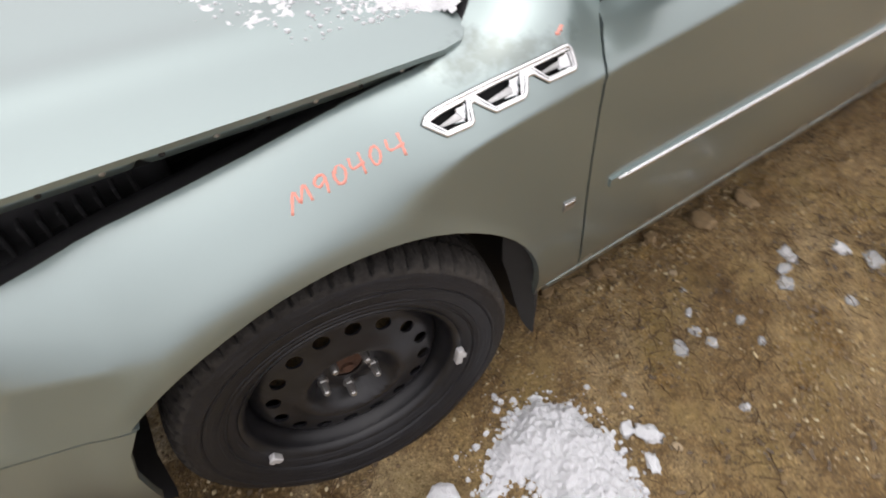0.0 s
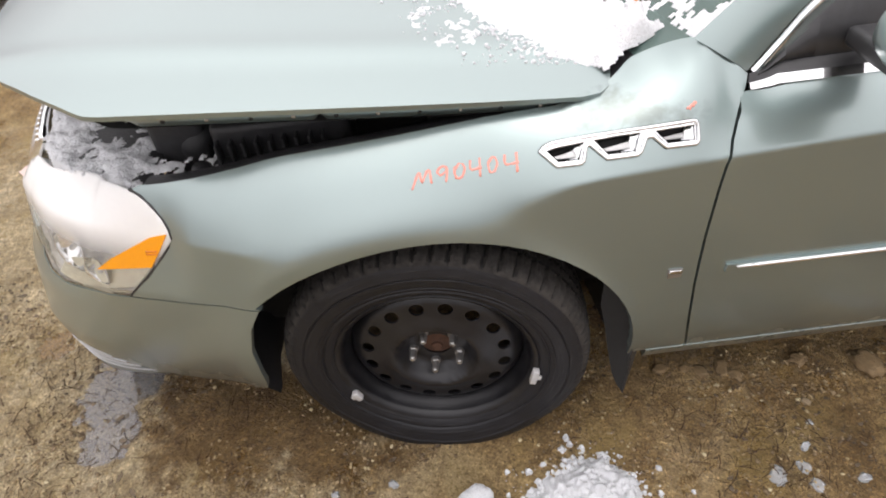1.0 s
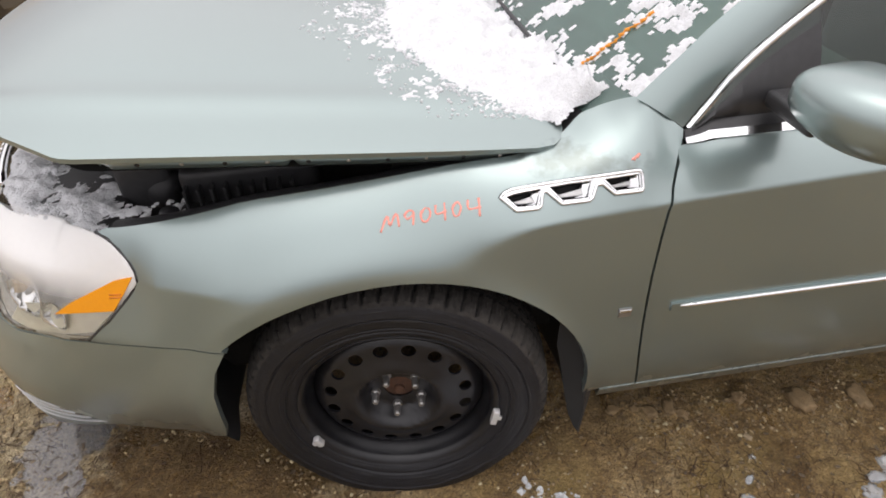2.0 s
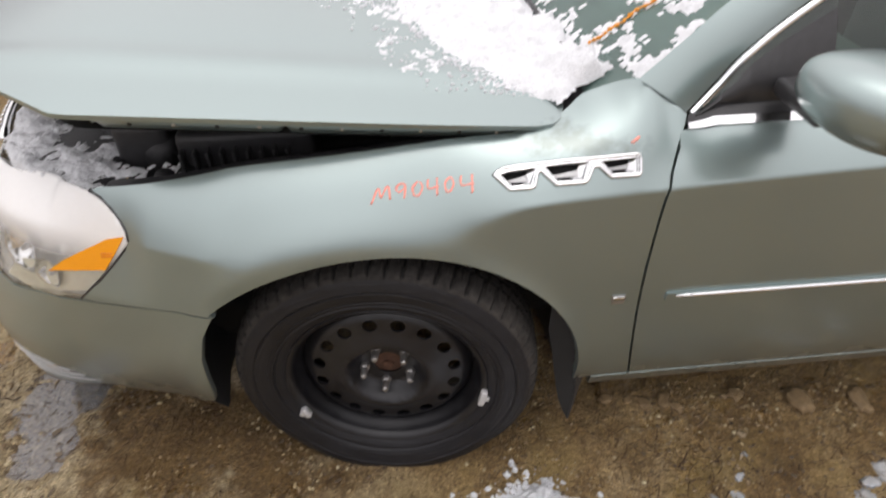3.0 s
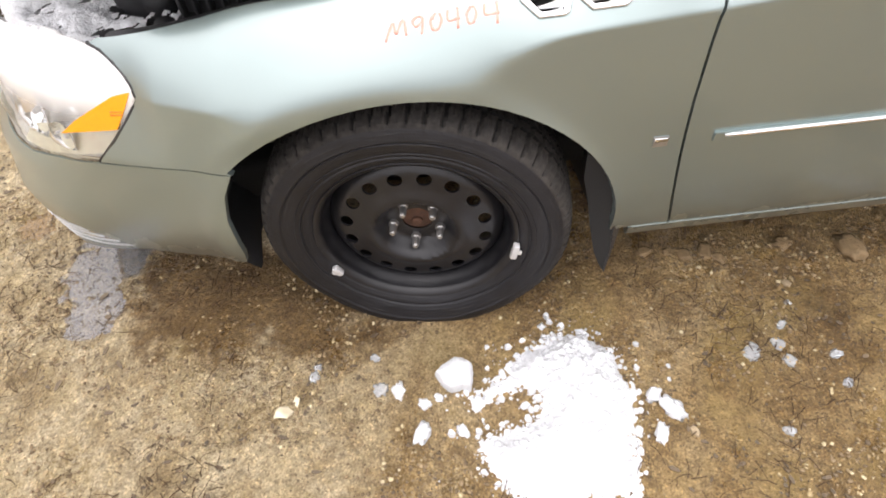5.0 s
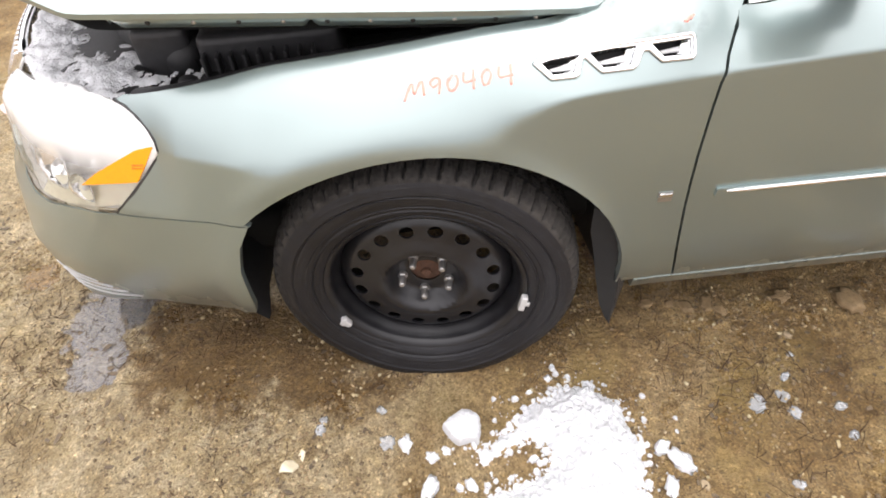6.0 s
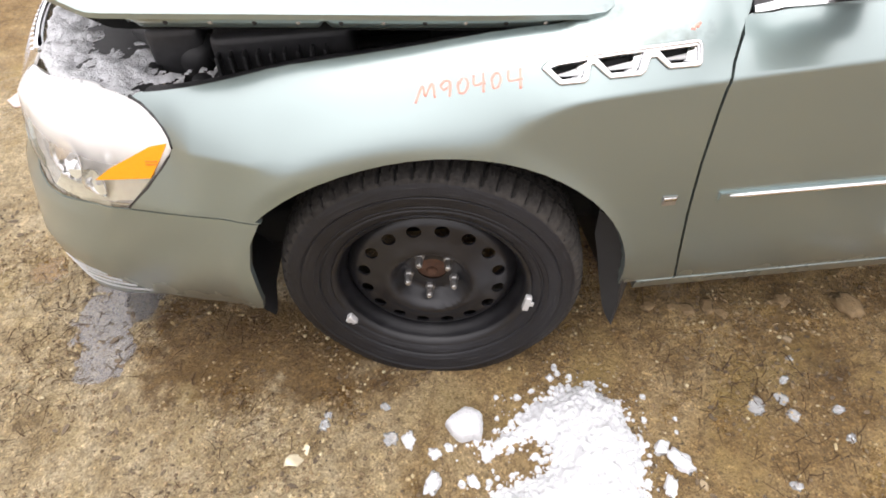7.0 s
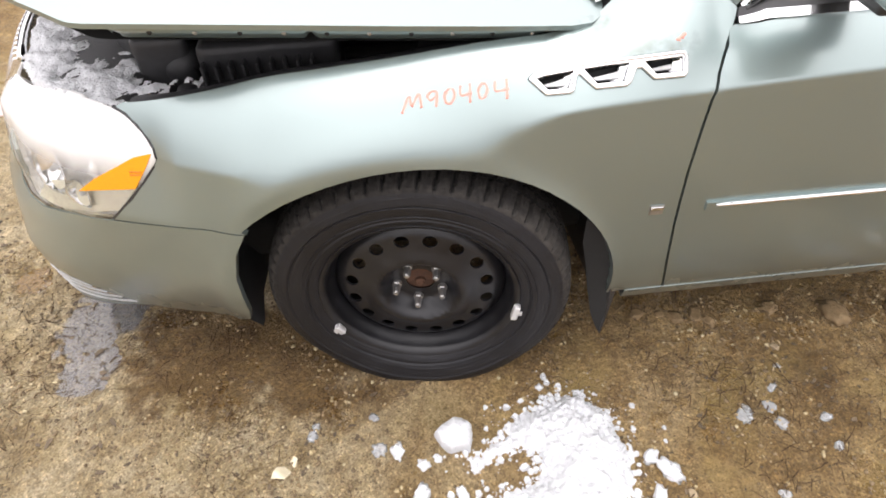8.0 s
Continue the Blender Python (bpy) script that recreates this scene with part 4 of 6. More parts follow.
part("intake_duct", tube_bm([(-0.58, 0.50, 0.76), (-0.53, 0.44, 0.78), (-0.48, 0.38, 0.78), (-0.42, 0.34, 0.76)], 0.05, 16), BLACK, bay)
part("washer_neck", tube_bm([(-0.43, 0.255, 0.66), (-0.425, 0.25, 0.74), (-0.42, 0.245, 0.775)], [0.03, 0.028, 0.02], 14), BLACK, bay)
part("engine_cover", box_bm((-0.25, 0.60, 0.60), (0.25, 1.25, 0.86), 0.04, 3), BLACK, bay)
strut = [(0.12, 0.30, 0.66), (0.12, 0.30, 0.80)]
part("strut_tower", tube_bm(strut, [0.10, 0.07], 20), BLACK, bay)


# ---- wheels ----
HOLES = 16


def wheel(x, y, steer, right=False, flat=True, spin=0.0):
    def place(verts, bulge=False):
        out = []
        ca, sa = math.cos(radians(steer)), math.sin(radians(steer))
        cs, ss = math.cos(spin), math.sin(spin)
        for a, d, c in verts:
            a, c = a * cs - c * ss, a * ss + c * cs
            z = HUB_Z + c
            if bulge:
                low = max(0.0, 0.09 - z) / 0.09
                d = d - 0.012 * low * (1 if d < 0.09 else -1)
                z = max(z, -0.004)
            px, py = a * ca + d * sa, d * ca - a * sa
            out.append((x + px, (2 * YC - (y + py)) if right else y + py, z))
        return out

    def put(name, vf, m, parent, label="", bulge=False, edge=35):
        f = vf[1] if not right else [q[::-1] for q in vf[1]]
        return sharp(mesh_ob(name, place(vf[0], bulge), f, m, parent, label), edge)

    # the disc, pressed, with a ring of holes
    prof = [(0.0, 0.060), (0.034, 0.060), (0.040, 0.058), (0.066, 0.058), (0.076, 0.050), (0.088, 0.024), (0.097, 0.015), (0.106, 0.013), (0.116, 0.017), (0.135, 0.024), (0.160, 0.028), (0.178, 0.032), (0.190, 0.042), (0.205, 0.062)]
    pr = np.array(prof)

    def disc_fn(a, b):
        r = np.hypot(a, b)
        return np.stack([a, np.interp(r, pr[:, 0], pr[:, 1]), b], -1)

    ring = [(0.203 * math.cos(math.tau * i / 80), 0.203 * math.sin(math.tau * i / 80)) for i in range(80)]
    centre = [(0.036 * math.cos(math.tau * i / 24), 0.036 * math.sin(math.tau * i / 24)) for i in range(24)]
    holes = [centre]
    for k in range(HOLES):
        a = math.tau * (k + 0.5) / HOLES
        hole = []
        for i in range(14):
            b = math.tau * i / 14
            u, w = 0.0150 * math.cos(b), 0.0172 * math.sin(b)
            hole.append(((0.160 + u) * math.cos(a) - w * math.sin(a), (0.160 + u) * math.sin(a) + w * math.cos(a)))
        holes.append(hole)
    wh = put("wheel", sheet(ring, disc_fn, 0.009, 0.006, IN, holes=holes), STEEL, car, "black steel wheel without its cover")
    barrel = [(0.200, 0.105), (0.201, 0.065), (0.205, 0.046), (0.213, 0.034), (0.217, 0.016), (0.2185, 0.008), (0.226, 0.001), (0.2325, -0.002), (0.2345, 0.001), (0.233, 0.006), (0.226, 0.010),
              (0.222, 0.03), (0.222, 0.165), (0.233, 0.18), (0.226, 0.184), (0.214, 0.175), (0.205, 0.14), (0.200, 0.105)]
    put("rim", revolve(barrel, 96), STEEL, wh, edge=50)
    tyre = [(0.222, 0.012), (0.232, 0.003), (0.2384, -0.0025), (0.2472, -0.0081), (0.2537, -0.0096), (0.2559, -0.009), (0.2585, -0.0135), (0.2612, -0.0115), (0.2700, -0.0150), (0.2712, -0.0132), (0.2880, -0.0172), (0.2973, -0.0176), (0.2985, -0.0152), (0.3040, -0.0180), (0.3169, -0.0152), (0.3299, -0.0099), (0.3387, -0.0037), (0.3457, 0.006), (0.3501, 0.02), (0.3523, 0.036), (0.3539, 0.05), (0.3457, 0.0515), (0.3457, 0.0585), (0.3545, 0.06), (0.355, 0.082), (0.3468, 0.084), (0.3468, 0.092), (0.355, 0.094), (0.355, 0.116), (0.3468, 0.118), (0.3468, 0.126), (0.3545, 0.128), (0.3523, 0.15), (0.3501, 0.166), (0.3457, 0.18), (0.3387, 0.192), (0.3169, 0.21), (0.2842, 0.212), (0.2515, 0.2), (0.222, 0.175)]
    blocks, cut = 62, 9

    def tread(i, j):
        r, d = tyre[i]
        if r < 0.333 or d > 0.19:
            return 0.0
        ph = (j + int(round(d * 30)) + (3 if 0.059 < d < 0.1 else 0)) % cut
        deep = 0.0085 if 0.004 < d < 0.18 else 0.0050
        if ph in (4, 6) and r > 0.3400 and 0.004 < d < 0.18:
            return -0.0028
        return -deep if (ph < 2 and r > 0.3475) or (ph < 2 and 0.336 < r < 0.3475 and (d < 0.03 or d > 0.16)) else 0.0

    put("tyre", revolve(tyre, blocks * cut, wobble=tread), RUBBER, wh, "worn black tyre, nearly flat", bulge=True, edge=28)
    ty = wh.children[-1].data
    ty.materials.append(TREAD)
    m = len(tyre)
    ty.materials.append(GROOVE_SHADE)
    kind = []
    for j in range(blocks * cut):
        k = (j + 1) % (blocks * cut)
        for i in range(m - 1):
            deep = max(tread(i, j), tread(i, k))
            kind.append((2 if deep < -0.002 or tyre[i][0] < 0.350 and 0.05 < tyre[i][1] < 0.13 else 1) if i in range(15, 36) else 0)
    ty.polygons.foreach_set("material_index", kind)
    hub = [(0.0, 0.046), (0.008, 0.046), (0.010, 0.048), (0.013, 0.049), (0.0135, 0.056), (0.022, 0.058), (0.030, 0.062), (0.036, 0.064), (0.0365, 0.085)]
    put("hub", revolve(hub, 24), RUST, wh, "rusty wheel hub")
    for k in range(5):
        a = math.tau * k / 5 + radians(-98)
        cx, cz = 0.0575 * math.cos(a), 0.0575 * math.sin(a)
        nut = [(0.0, 0.020), (0.0055, 0.020), (0.0074, 0.022), (0.0082, 0.025), (0.0084, 0.029), (0.0090, 0.046), (0.0115, 0.048), (0.0120, 0.051), (0.0120, 0.060)]
        vv, ff = revolve(nut, 6)
        put("lug_nut", ([(p[0] + cx, p[1], p[2] + cz) for p in vv], ff), NUT, wh, "dull zinc lug nut")
    return wh


def weight(wh, ang, x, y, steer, long):
    """A clipped balance weight on the rim's edge."""
    bm = box_bm((-long / 2, -0.012, -0.009), (long / 2, 0.004, 0.006), 0.003)
    clip = box_bm((-0.006, -0.010, -0.004), (0.006, -0.0045, 0.014), 0.001)
    tmp = bpy.data.meshes.new("clip")
    clip.to_mesh(tmp)
    clip.free()
    bm.from_mesh(tmp)
    bpy.data.meshes.remove(tmp)
    t = radians(ang)
    m = Matrix.Translation((x, y, HUB_Z)) @ Matrix.Rotation(radians(-steer), 4, "Z") @ Matrix.Translation((0.230 * math.cos(t), -0.004, 0.230 * math.sin(t))) @ Matrix.Rotation(-(t + math.pi / 2), 4, "Y") @ Matrix.Diagonal((1, 1, -1, 1))
    for v in bm.verts:
        v.co = m @ v.co
    part("wheel_weight", bm, LEAD, wh, "grey clip-on balance weight")


STEER = 7.0
fw = wheel(0.003, 0.022, STEER)
weight(fw, 208.5, 0.003, 0.022, STEER, 0.028)
weight(fw, -11, 0.003, 0.022, STEER, 0.046)
wheel(0.003, 0.05, -STEER, right=True)
wheel(2.936, 0.04, 0.0)
wheel(2.936, 0.04, 0.0, right=True)


def liner(cx, front):
    """Black arch liner with the mud shield behind the wheel."""
    pts = [(cx + 0.455, 0.14)] + arc(-6, 184, 44, 1.012, cx) + [(cx - 0.425, 0.255), (cx - 0.408, 0.215), (cx - 0.396, 0.185)]
    rows = []
    for s, z in pts:
        y0 = surf(s, min(max(z, 0.14), 0.70))[1] if front else 0.02
        rows.append([(s, y0 + 0.012, z), (cx + (s - cx) * 0.995, y0 + 0.03, z), (cx + (s - cx) * 1.02, 0.20, z + 0.01), (cx + (s - cx) * 1.0, 0.40, z)])
    verts = [p for r in rows for p in r]
    faces = [(i * 4 + k, i * 4 + k + 1, i * 4 + 5 + k, i * 4 + 4 + k) for i in range(len(rows) - 1) for k in range(3)]
    ob = both("arch_liner", (verts, faces), BLACK, "black plastic wheel arch liner")
    if front:
        fl = [(0.380, 0.50), (0.405, 0.485), (0.436, 0.44), (0.450, 0.383), (0.455, 0.315), (0.462, 0.25), (0.462, 0.18), (0.458, 0.111), (0.443, 0.14), (0.427, 0.185), (0.408, 0.28), (0.394, 0.363), (0.380, 0.43)]
        # main face gets the darker black: shade from its facing, put into colour
        both("mud_shield", sheet(fl, lambda a, b: np.stack([a, 0.016 + 0.35 * (0.46 - a), b], -1), 0.012, 0.006, IN), DARK, "black plastic mud shield")
        fk = [(0.457, 0.305), (0.480, 0.298), (0.484, 0.257), (0.472, 0.185), (0.4585, 0.112), (0.461, 0.20)]
        # flank keeps the plain plastic black
        both("shield_flank", sheet(fk, lambda a, b: np.stack([a, 0.012 + 0.9 * (a - 0.457), b], -1), 0.010, 0.004, IN), BLACK, "dusty side of the mud shield")


liner(0.0, True)
liner(2.936, False)
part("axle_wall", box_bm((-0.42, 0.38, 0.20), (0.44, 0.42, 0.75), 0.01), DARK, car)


# ---- side trim ----
def strip_on(name, s0, s1, z0, z1, out, m, label, taper=0.0):
    ss = np.linspace(s0, s1, max(6, int((s1 - s0) / 0.04)))
    lo = [(s, z0 - 0.004 * (s - s0)) for s in ss]
    hi = [(s, z1 - 0.004 * (s - s0)) for s in ss[::-1]]
    if taper:
        lo[0] = (s0, z0 + taper)
    pl = sheet(lo + hi, surf, 0.012, out + 0.002, IN, back=-out)
    return both(name, pl, m, label)[0]


mo = strip_on("door_moulding", 0.610, 1.69, 0.534, 0.563, 0.006, PAINT, "body-coloured door moulding with a chrome insert", 0.008)
def bead_strip(s0, s1, z):
    pts = [surf(s, z - 0.004 * (s - 0.61)) + np.array((0, -0.0065, 0)) for s in np.linspace(s0, s1, 30)]
    bm = tube_bm(pts, [0.0025] + [0.0052] * 28 + [0.0045], 10)
    part("moulding_chrome", bm, CHROME, car, "bright chrome insert")


bead_strip(0.630, 1.688, 0.5565)
bead_strip(1.722, 2.455, 0.5565)
strip_on("door_moulding", 1.72, 2.46, 0.530, 0.559, 0.007, PAINT, "")
badge = both("fender_badge", sheet([(0.492, 0.541), (0.520, 0.541), (0.521, 0.565), (0.491, 0.566)], surf, 0.006, 0.005, IN, back=-0.003), NUT, "small square silver fender badge")
for b, sd in zip(badge, (0, 1)):
    vf = sheet([(0.4935, 0.555), (0.5185, 0.555), (0.519, 0.563), (0.493, 0.5635)], surf, 0.004, 0.002, IN, back=-0.0048)
    mesh_ob("badge_bar", *(vf if sd == 0 else mirror(*vf)), CHROME, b)

# chrome vent with three ports
VENT = [(0.234, 0.846), (0.242, 0.851), (0.255, 0.855), (0.376, 0.869), (0.490, 0.881), (0.498, 0.881), (0.502, 0.876), (0.501, 0.854), (0.497, 0.850), (0.447, 0.848), (0.427, 0.863), (0.415, 0.862),
        (0.404, 0.844), (0.397, 0.840), (0.346, 0.837), (0.321, 0.854), (0.313, 0.852), (0.306, 0.835), (0.300, 0.832), (0.260, 0.829)]
vents = both("fender_vent", sheet(sz(dense(VENT, 0.008)), surf, 0.006, 0.006, IN, holes=[sz(p) for p in PORTS], back=-0.002), CHROME, "chrome three-port fender vent")


def bead(outline, r, out):
    pts = [surf(q[0], v_at(q[0], q[1])) for q in dense(outline, 0.004)]
    pts = [p + np.array((0, -0.75, 0.5)) * out for p in pts]
    k = 8
    verts, faces, n = [], [], len(pts)
    for i, p in enumerate(pts):
        d = pts[(i + 2) % n] - pts[i - 2]
        d /= np.linalg.norm(d)
        a = np.cross(d, np.array((0, -0.83, 0.55)))
        a /= np.linalg.norm(a)
        c = np.cross(a, d)
        verts += [p + r * (math.cos(m * math.tau / k) * a + 0.8 * math.sin(m * math.tau / k) * c) for m in range(k)]
    for i in range(n):
        faces += [(i * k + m, i * k + (m + 1) % k, (i + 1) % n * k + (m + 1) % k, (i + 1) % n * k + m) for m in range(k)]
    return verts, faces


for b, sd in zip(vents, (0, 1)):
    fix = (lambda vf: vf) if sd == 0 else (lambda vf: mirror(*vf))
    # black bead drawn for the shadow gap round the vent
    mesh_ob("vent_gasket", *fix(bead(VENT, 0.0042, 0.0)), BLACK, b)
    mesh_ob("vent_rim", *fix(bead(VENT, 0.0032, 0.0035)), CHROME, b, "rounded chrome rim")
    for p in PORTS:
        mesh_ob("port_rim", *fix(bead(p, 0.0020, 0.003)), CHROME, b)
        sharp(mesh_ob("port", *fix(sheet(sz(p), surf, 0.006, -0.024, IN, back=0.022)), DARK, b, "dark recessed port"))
        a0, am, a1, a2, a3 = [np.array(q) for q in p]
        wide = a1[0] - a0[0]
        right = [a1 - np.array((0.0015, 0.0015)), a2 - np.array((0.001, -0.001)), a2 * 0.55 + a3 * 0.45 + np.array((0, 0.001)), a1 * 0.62 + am * 0.38 - np.array((0, 0.002))]
        slope = lambda u, v, e=max(a1[0], a2[0]), w=wide: surf(u, v) + np.stack([0 * u, 0.85 * np.clip((e - u) / w, 0, 1) * 0.045 - 0.002, -0.4 * np.clip((e - u) / w, 0, 1) * 0.045], -1)
        mesh_ob("port_flank", *fix(sheet(sz([tuple(q) for q in right]), slope, 0.005, 0.001, IN)), CHROME, b, "bright sloping inner flank")
        foot = [a0 * 0.25 + a3 * 0.75, a3 + np.array((0.001, 0.0012)), a2 + np.array((-0.001, 0.0012)), a2 * 0.6 + a1 * 0.4 - np.array((0.012, 0))]
        ledge = lambda u, v: surf(u, v) + np.stack([0 * u, 0.010 + 0 * u, 0 * u], -1)
        mesh_ob("port_ledge", *fix(sheet(sz([tuple(q) for q in foot]), ledge, 0.006, 0.001, IN)), LEAD, b)


# ---- crayon writing on the fender ----
GLYPHS = {"M": [[(0, 0), (0.35, 0.95), (0.5, 0.35), (0.85, 1.0), (1.0, 0.1)]],
          "9": [[(0.75, 0.65), (0.35, 0.50), (0.1, 0.75), (0.4, 1.0), (0.8, 0.9), (0.85, 0.45), (0.8, 0.0)]],
          "0": [[(0.45, 0.95), (0.1, 0.6), (0.25, 0.15), (0.65, 0.10), (0.95, 0.5), (0.75, 0.9), (0.4, 0.95)]],
          "4": [[(0.1, 1.0), (0.15, 0.45), (0.9, 0.50)], [(0.75, 1.05), (0.8, -0.1)]]}
marks = new("crayon_number")
marks.parent = fender_l
for ch, u0, u1 in (("M", 0.0, 0.034), ("9", 0.042, 0.064), ("0", 0.072, 0.093), ("4", 0.099, 0.124), ("0", 0.131, 0.149), ("4", 0.158, 0.188)):
    bm = bmesh.new()
    for st in GLYPHS[ch]:
        fine = spline([(u0 + (u1 - u0) * a + 0.003 * w, w) for a, w in st], 5)
        pts = []
        for u, w in fine:
            s = 0.004 + u * 1.035
            z = 0.806 + 0.09 * u + (0.0195 + 0.010 * u) * w
            v = v_at(s, z)
            p = surf(s, v)
            pts.append(Vector(p) + Vector((0, 0.0019, -0.0013)))
        wob = [0.0034 + 0.0012 * noise.noise(Vector((u * 300, w * 9, 2))) for u, w in fine]
        q = tube_bm(pts, wob, 6)
        tmp = bpy.data.meshes.new("t")
        q.to_mesh(tmp)
        q.free()
        bm.from_mesh(tmp)
        bpy.data.meshes.remove(tmp)
    ob = part("stroke", bm, CRAYON, fender_l, "red crayon character " + ch)
bpy.data.objects.remove(marks)
tick = []
for k in range(9):
    u = k / 8
    s, z = 0.488 + 0.016 * u, 0.896 + 0.009 * u + 0.002 * math.sin(k * 2.2)
    tick.append(Vector(surf(s, v_at(s, z))) + Vector((0, 0.0014, -0.001)))
part("stroke", tube_bm(tick, 0.003, 6), CRAYON, fender_l, "short red crayon tick")

# ---- greenhouse ----


def wind_fn(a, b):
    """Windshield: a across from -1 to 1, b up from 0 to 1."""
    y0, y1 = YC + 0.785 * a, YC + 0.600 * a
    x0, z0 = 0.535 - 0.11 * (1 - a * a), 0.975 + 0.008 * (1 - a * a)
    x1, z1 = 1.27 - 0.09 * (1 - a * a), 1.395 + 0.035 * (1 - a * a)
    return np.stack([x0 + (x1 - x0) * b, y0 + (y1 - y0) * b, z0 + (z1 - z0) * b + 0.06 * b * (1 - b)], -1)


ws = mesh_ob("windshield", *sheet([(-1, -0.10), (1, -0.10), (1, 1), (-1, 1)], wind_fn, 0.05, 0.0, (0, 0, -1)), SKYGLASS, car, "greenish windshield with slush and an orange mark")
ws.visible_shadow = False
PIL_IN = spline([(0.512, 0.141, 0.984), (0.60, 0.172, 1.043), (0.70, 0.205, 1.112), (0.90, 0.260, 1.232), (1.10, 0.305, 1.338), (1.27, 0.336, 1.40)], 8)
PIL_OUT = spline([(0.604, 0.108, 0.928), (0.655, 0.134, 0.968), (0.705, 0.152, 1.018), (0.80, 0.180, 1.083), (1.0, 0.240, 1.185), (1.32, 0.318, 1.345)], 8)


def loft(c0, c1, n, bulge):
    k = 40
    p0 = np.array([c0[int(round(i))] for i in np.linspace(0, len(c0) - 1, k)])
    p1 = np.array([c1[int(round(i))] for i in np.linspace(0, len(c1) - 1, k)])
    verts, faces = [], []
    for i in range(k):
        for j in range(n + 1):
            t = j / n
            b = 4 * t * (1 - t)
            verts.append(p0[i] * (1 - t) + p1[i] * t + np.array(bulge) * b)
    for i in range(k - 1):
        for j in range(n):
            faces.append((i * (n + 1) + j, i * (n + 1) + j + 1, (i + 1) * (n + 1) + j + 1, (i + 1) * (n + 1) + j))
    return verts, faces


def lofted(c0, c1, n, bulge):
    v, f = loft(c0, c1, n, bulge)
    return v, [q[::-1] for q in f]


both("front_pillar", loft(PIL_IN, PIL_OUT, 8, (-0.002, -0.007, 0.004)), PAINT, "pale green-silver windshield pillar")


def ribbon(curve, w, out, up=(0, 0.35, 1)):
    up = np.array(up, float)
    up /= np.linalg.norm(up)
    o = np.array((-0.3, -0.9, 0.3)) * out
    verts = []
    for i, p in enumerate(curve):
        d = curve[min(i + 1, len(curve) - 1)] - curve[max(i - 1, 0)]
        d = d / np.linalg.norm(d)
        nrm = np.cross(d, np.array((-0.15, -0.92, 0.35)))
        nrm /= np.linalg.norm(nrm)
        verts += [p + nrm * w / 2, p + nrm * w / 4 + o, p - nrm * w / 4 + o, p - nrm * w / 2]
    return verts, [(i * 4 + k, i * 4 + k + 1, i * 4 + 5 + k, i * 4 + 4 + k) for i in range(len(curve) - 1) for k in range(3)]


WIN = PIL_OUT + np.array((0.016, 0.004, -0.006))
both("window_chrome", ribbon(WIN, 0.016, 0.006), CHROME, "bright chrome window trim", edge=60)
belt = [(s, v_at(s, 0.908 + 0.012 * (s - 0.6))) for s in np.linspace(0.600, 2.75, 40)]
BELT_Z = lambda s: float(np.interp(s, TOP_Z[:, 0], TOP_Z[:, 1]))
beltm = [(s, v_at(s, 0.908 + 0.012 * (s - 0.6) + 0.42 * (BELT_Z(s) - 0.908 - 0.012 * (s - 0.6)))) for s, _ in belt]
beltt = [(s, v_at(s, BELT_Z(s) - 0.001)) for s in np.linspace(2.75, 0.606, 40)]
both("belt_chrome", sheet(belt + beltm[::-1], surf, 0.012, 0.006, IN, back=-0.004), CHROME, "bright chrome belt trim")
both("belt_seal", sheet([(s, b0 + 0.001) for s, b0 in beltm] + beltt, surf, 0.012, 0.004, IN, back=-0.001), BLACK, "black window seal")
GL_LOW = np.array([surf(s, v_at(s, BELT_Z(s))) + np.array((0, 0.004, -0.003)) for s in np.linspace(0.62, 2.75, 40)])
GL_TOP = np.concatenate([PIL_OUT + np.array((0.02, 0.012, 0)), np.array([(1.5, 0.335, 1.375), (2.0, 0.345, 1.39), (2.5, 0.345, 1.35), (2.75, 0.335, 1.27)])])
tops = np.stack([np.interp(np.linspace(0.62, 2.75, 40), GL_TOP[:, 0], GL_TOP[:, k]) for k in range(3)], 1)
for gl in both("side_window", loft(tops, GL_LOW, 6, (0, -0.012, 0)), GLASS, "dark side window"):
    gl.visible_shadow = False
sailv, sailf = loft(tops[:6] + np.array((0, -0.004, -0.01)), GL_LOW[:6] + np.array((0, -0.004, 0)), 6, (0, -0.014, 0))
both("sail_panel", (sailv, sailf), BLACK, "matt black mirror sail panel")
ROOF_L = np.concatenate([PIL_IN[-1:], np.array([(1.6, 0.347, 1.435), (2.1, 0.35, 1.445), (2.6, 0.35, 1.41), (2.95, 0.345, 1.32)])])


def roof_fn(a, b):
    x = 1.25 + 1.70 * b
    z = np.interp(x, [1.25, 1.6, 2.1, 2.6, 2.95], [1.395, 1.435, 1.445, 1.41, 1.33]) + 0.05 * (1 - a * a)
    return np.stack([x, YC + 0.60 * a, z], -1)


mesh_ob("roof", *sheet([(-1, 0), (1, 0), (1, 1), (-1, 1)], roof_fn, 0.05, 0.02, (0, 0, -1)), PAINT, car)


def rear_fn(a, b):
    y0, y1 = 0.60 * a, 0.72 * a
    return np.stack([2.93 + 0.62 * b + 0.08 * (1 - a * a) * b, YC + y0 + (y1 - y0) * b, 1.335 + 0.05 * (1 - a * a) * (1 - b) - 0.30 * b + 0.03 * b * (1 - b)], -1)


rg = mesh_ob("rear_window", *sheet([(-0.95, 0.02), (0.95, 0.02), (0.95, 0.98), (-0.95, 0.98)], rear_fn, 0.06, 0.0, (0, 0, -1)), GLASS, car)
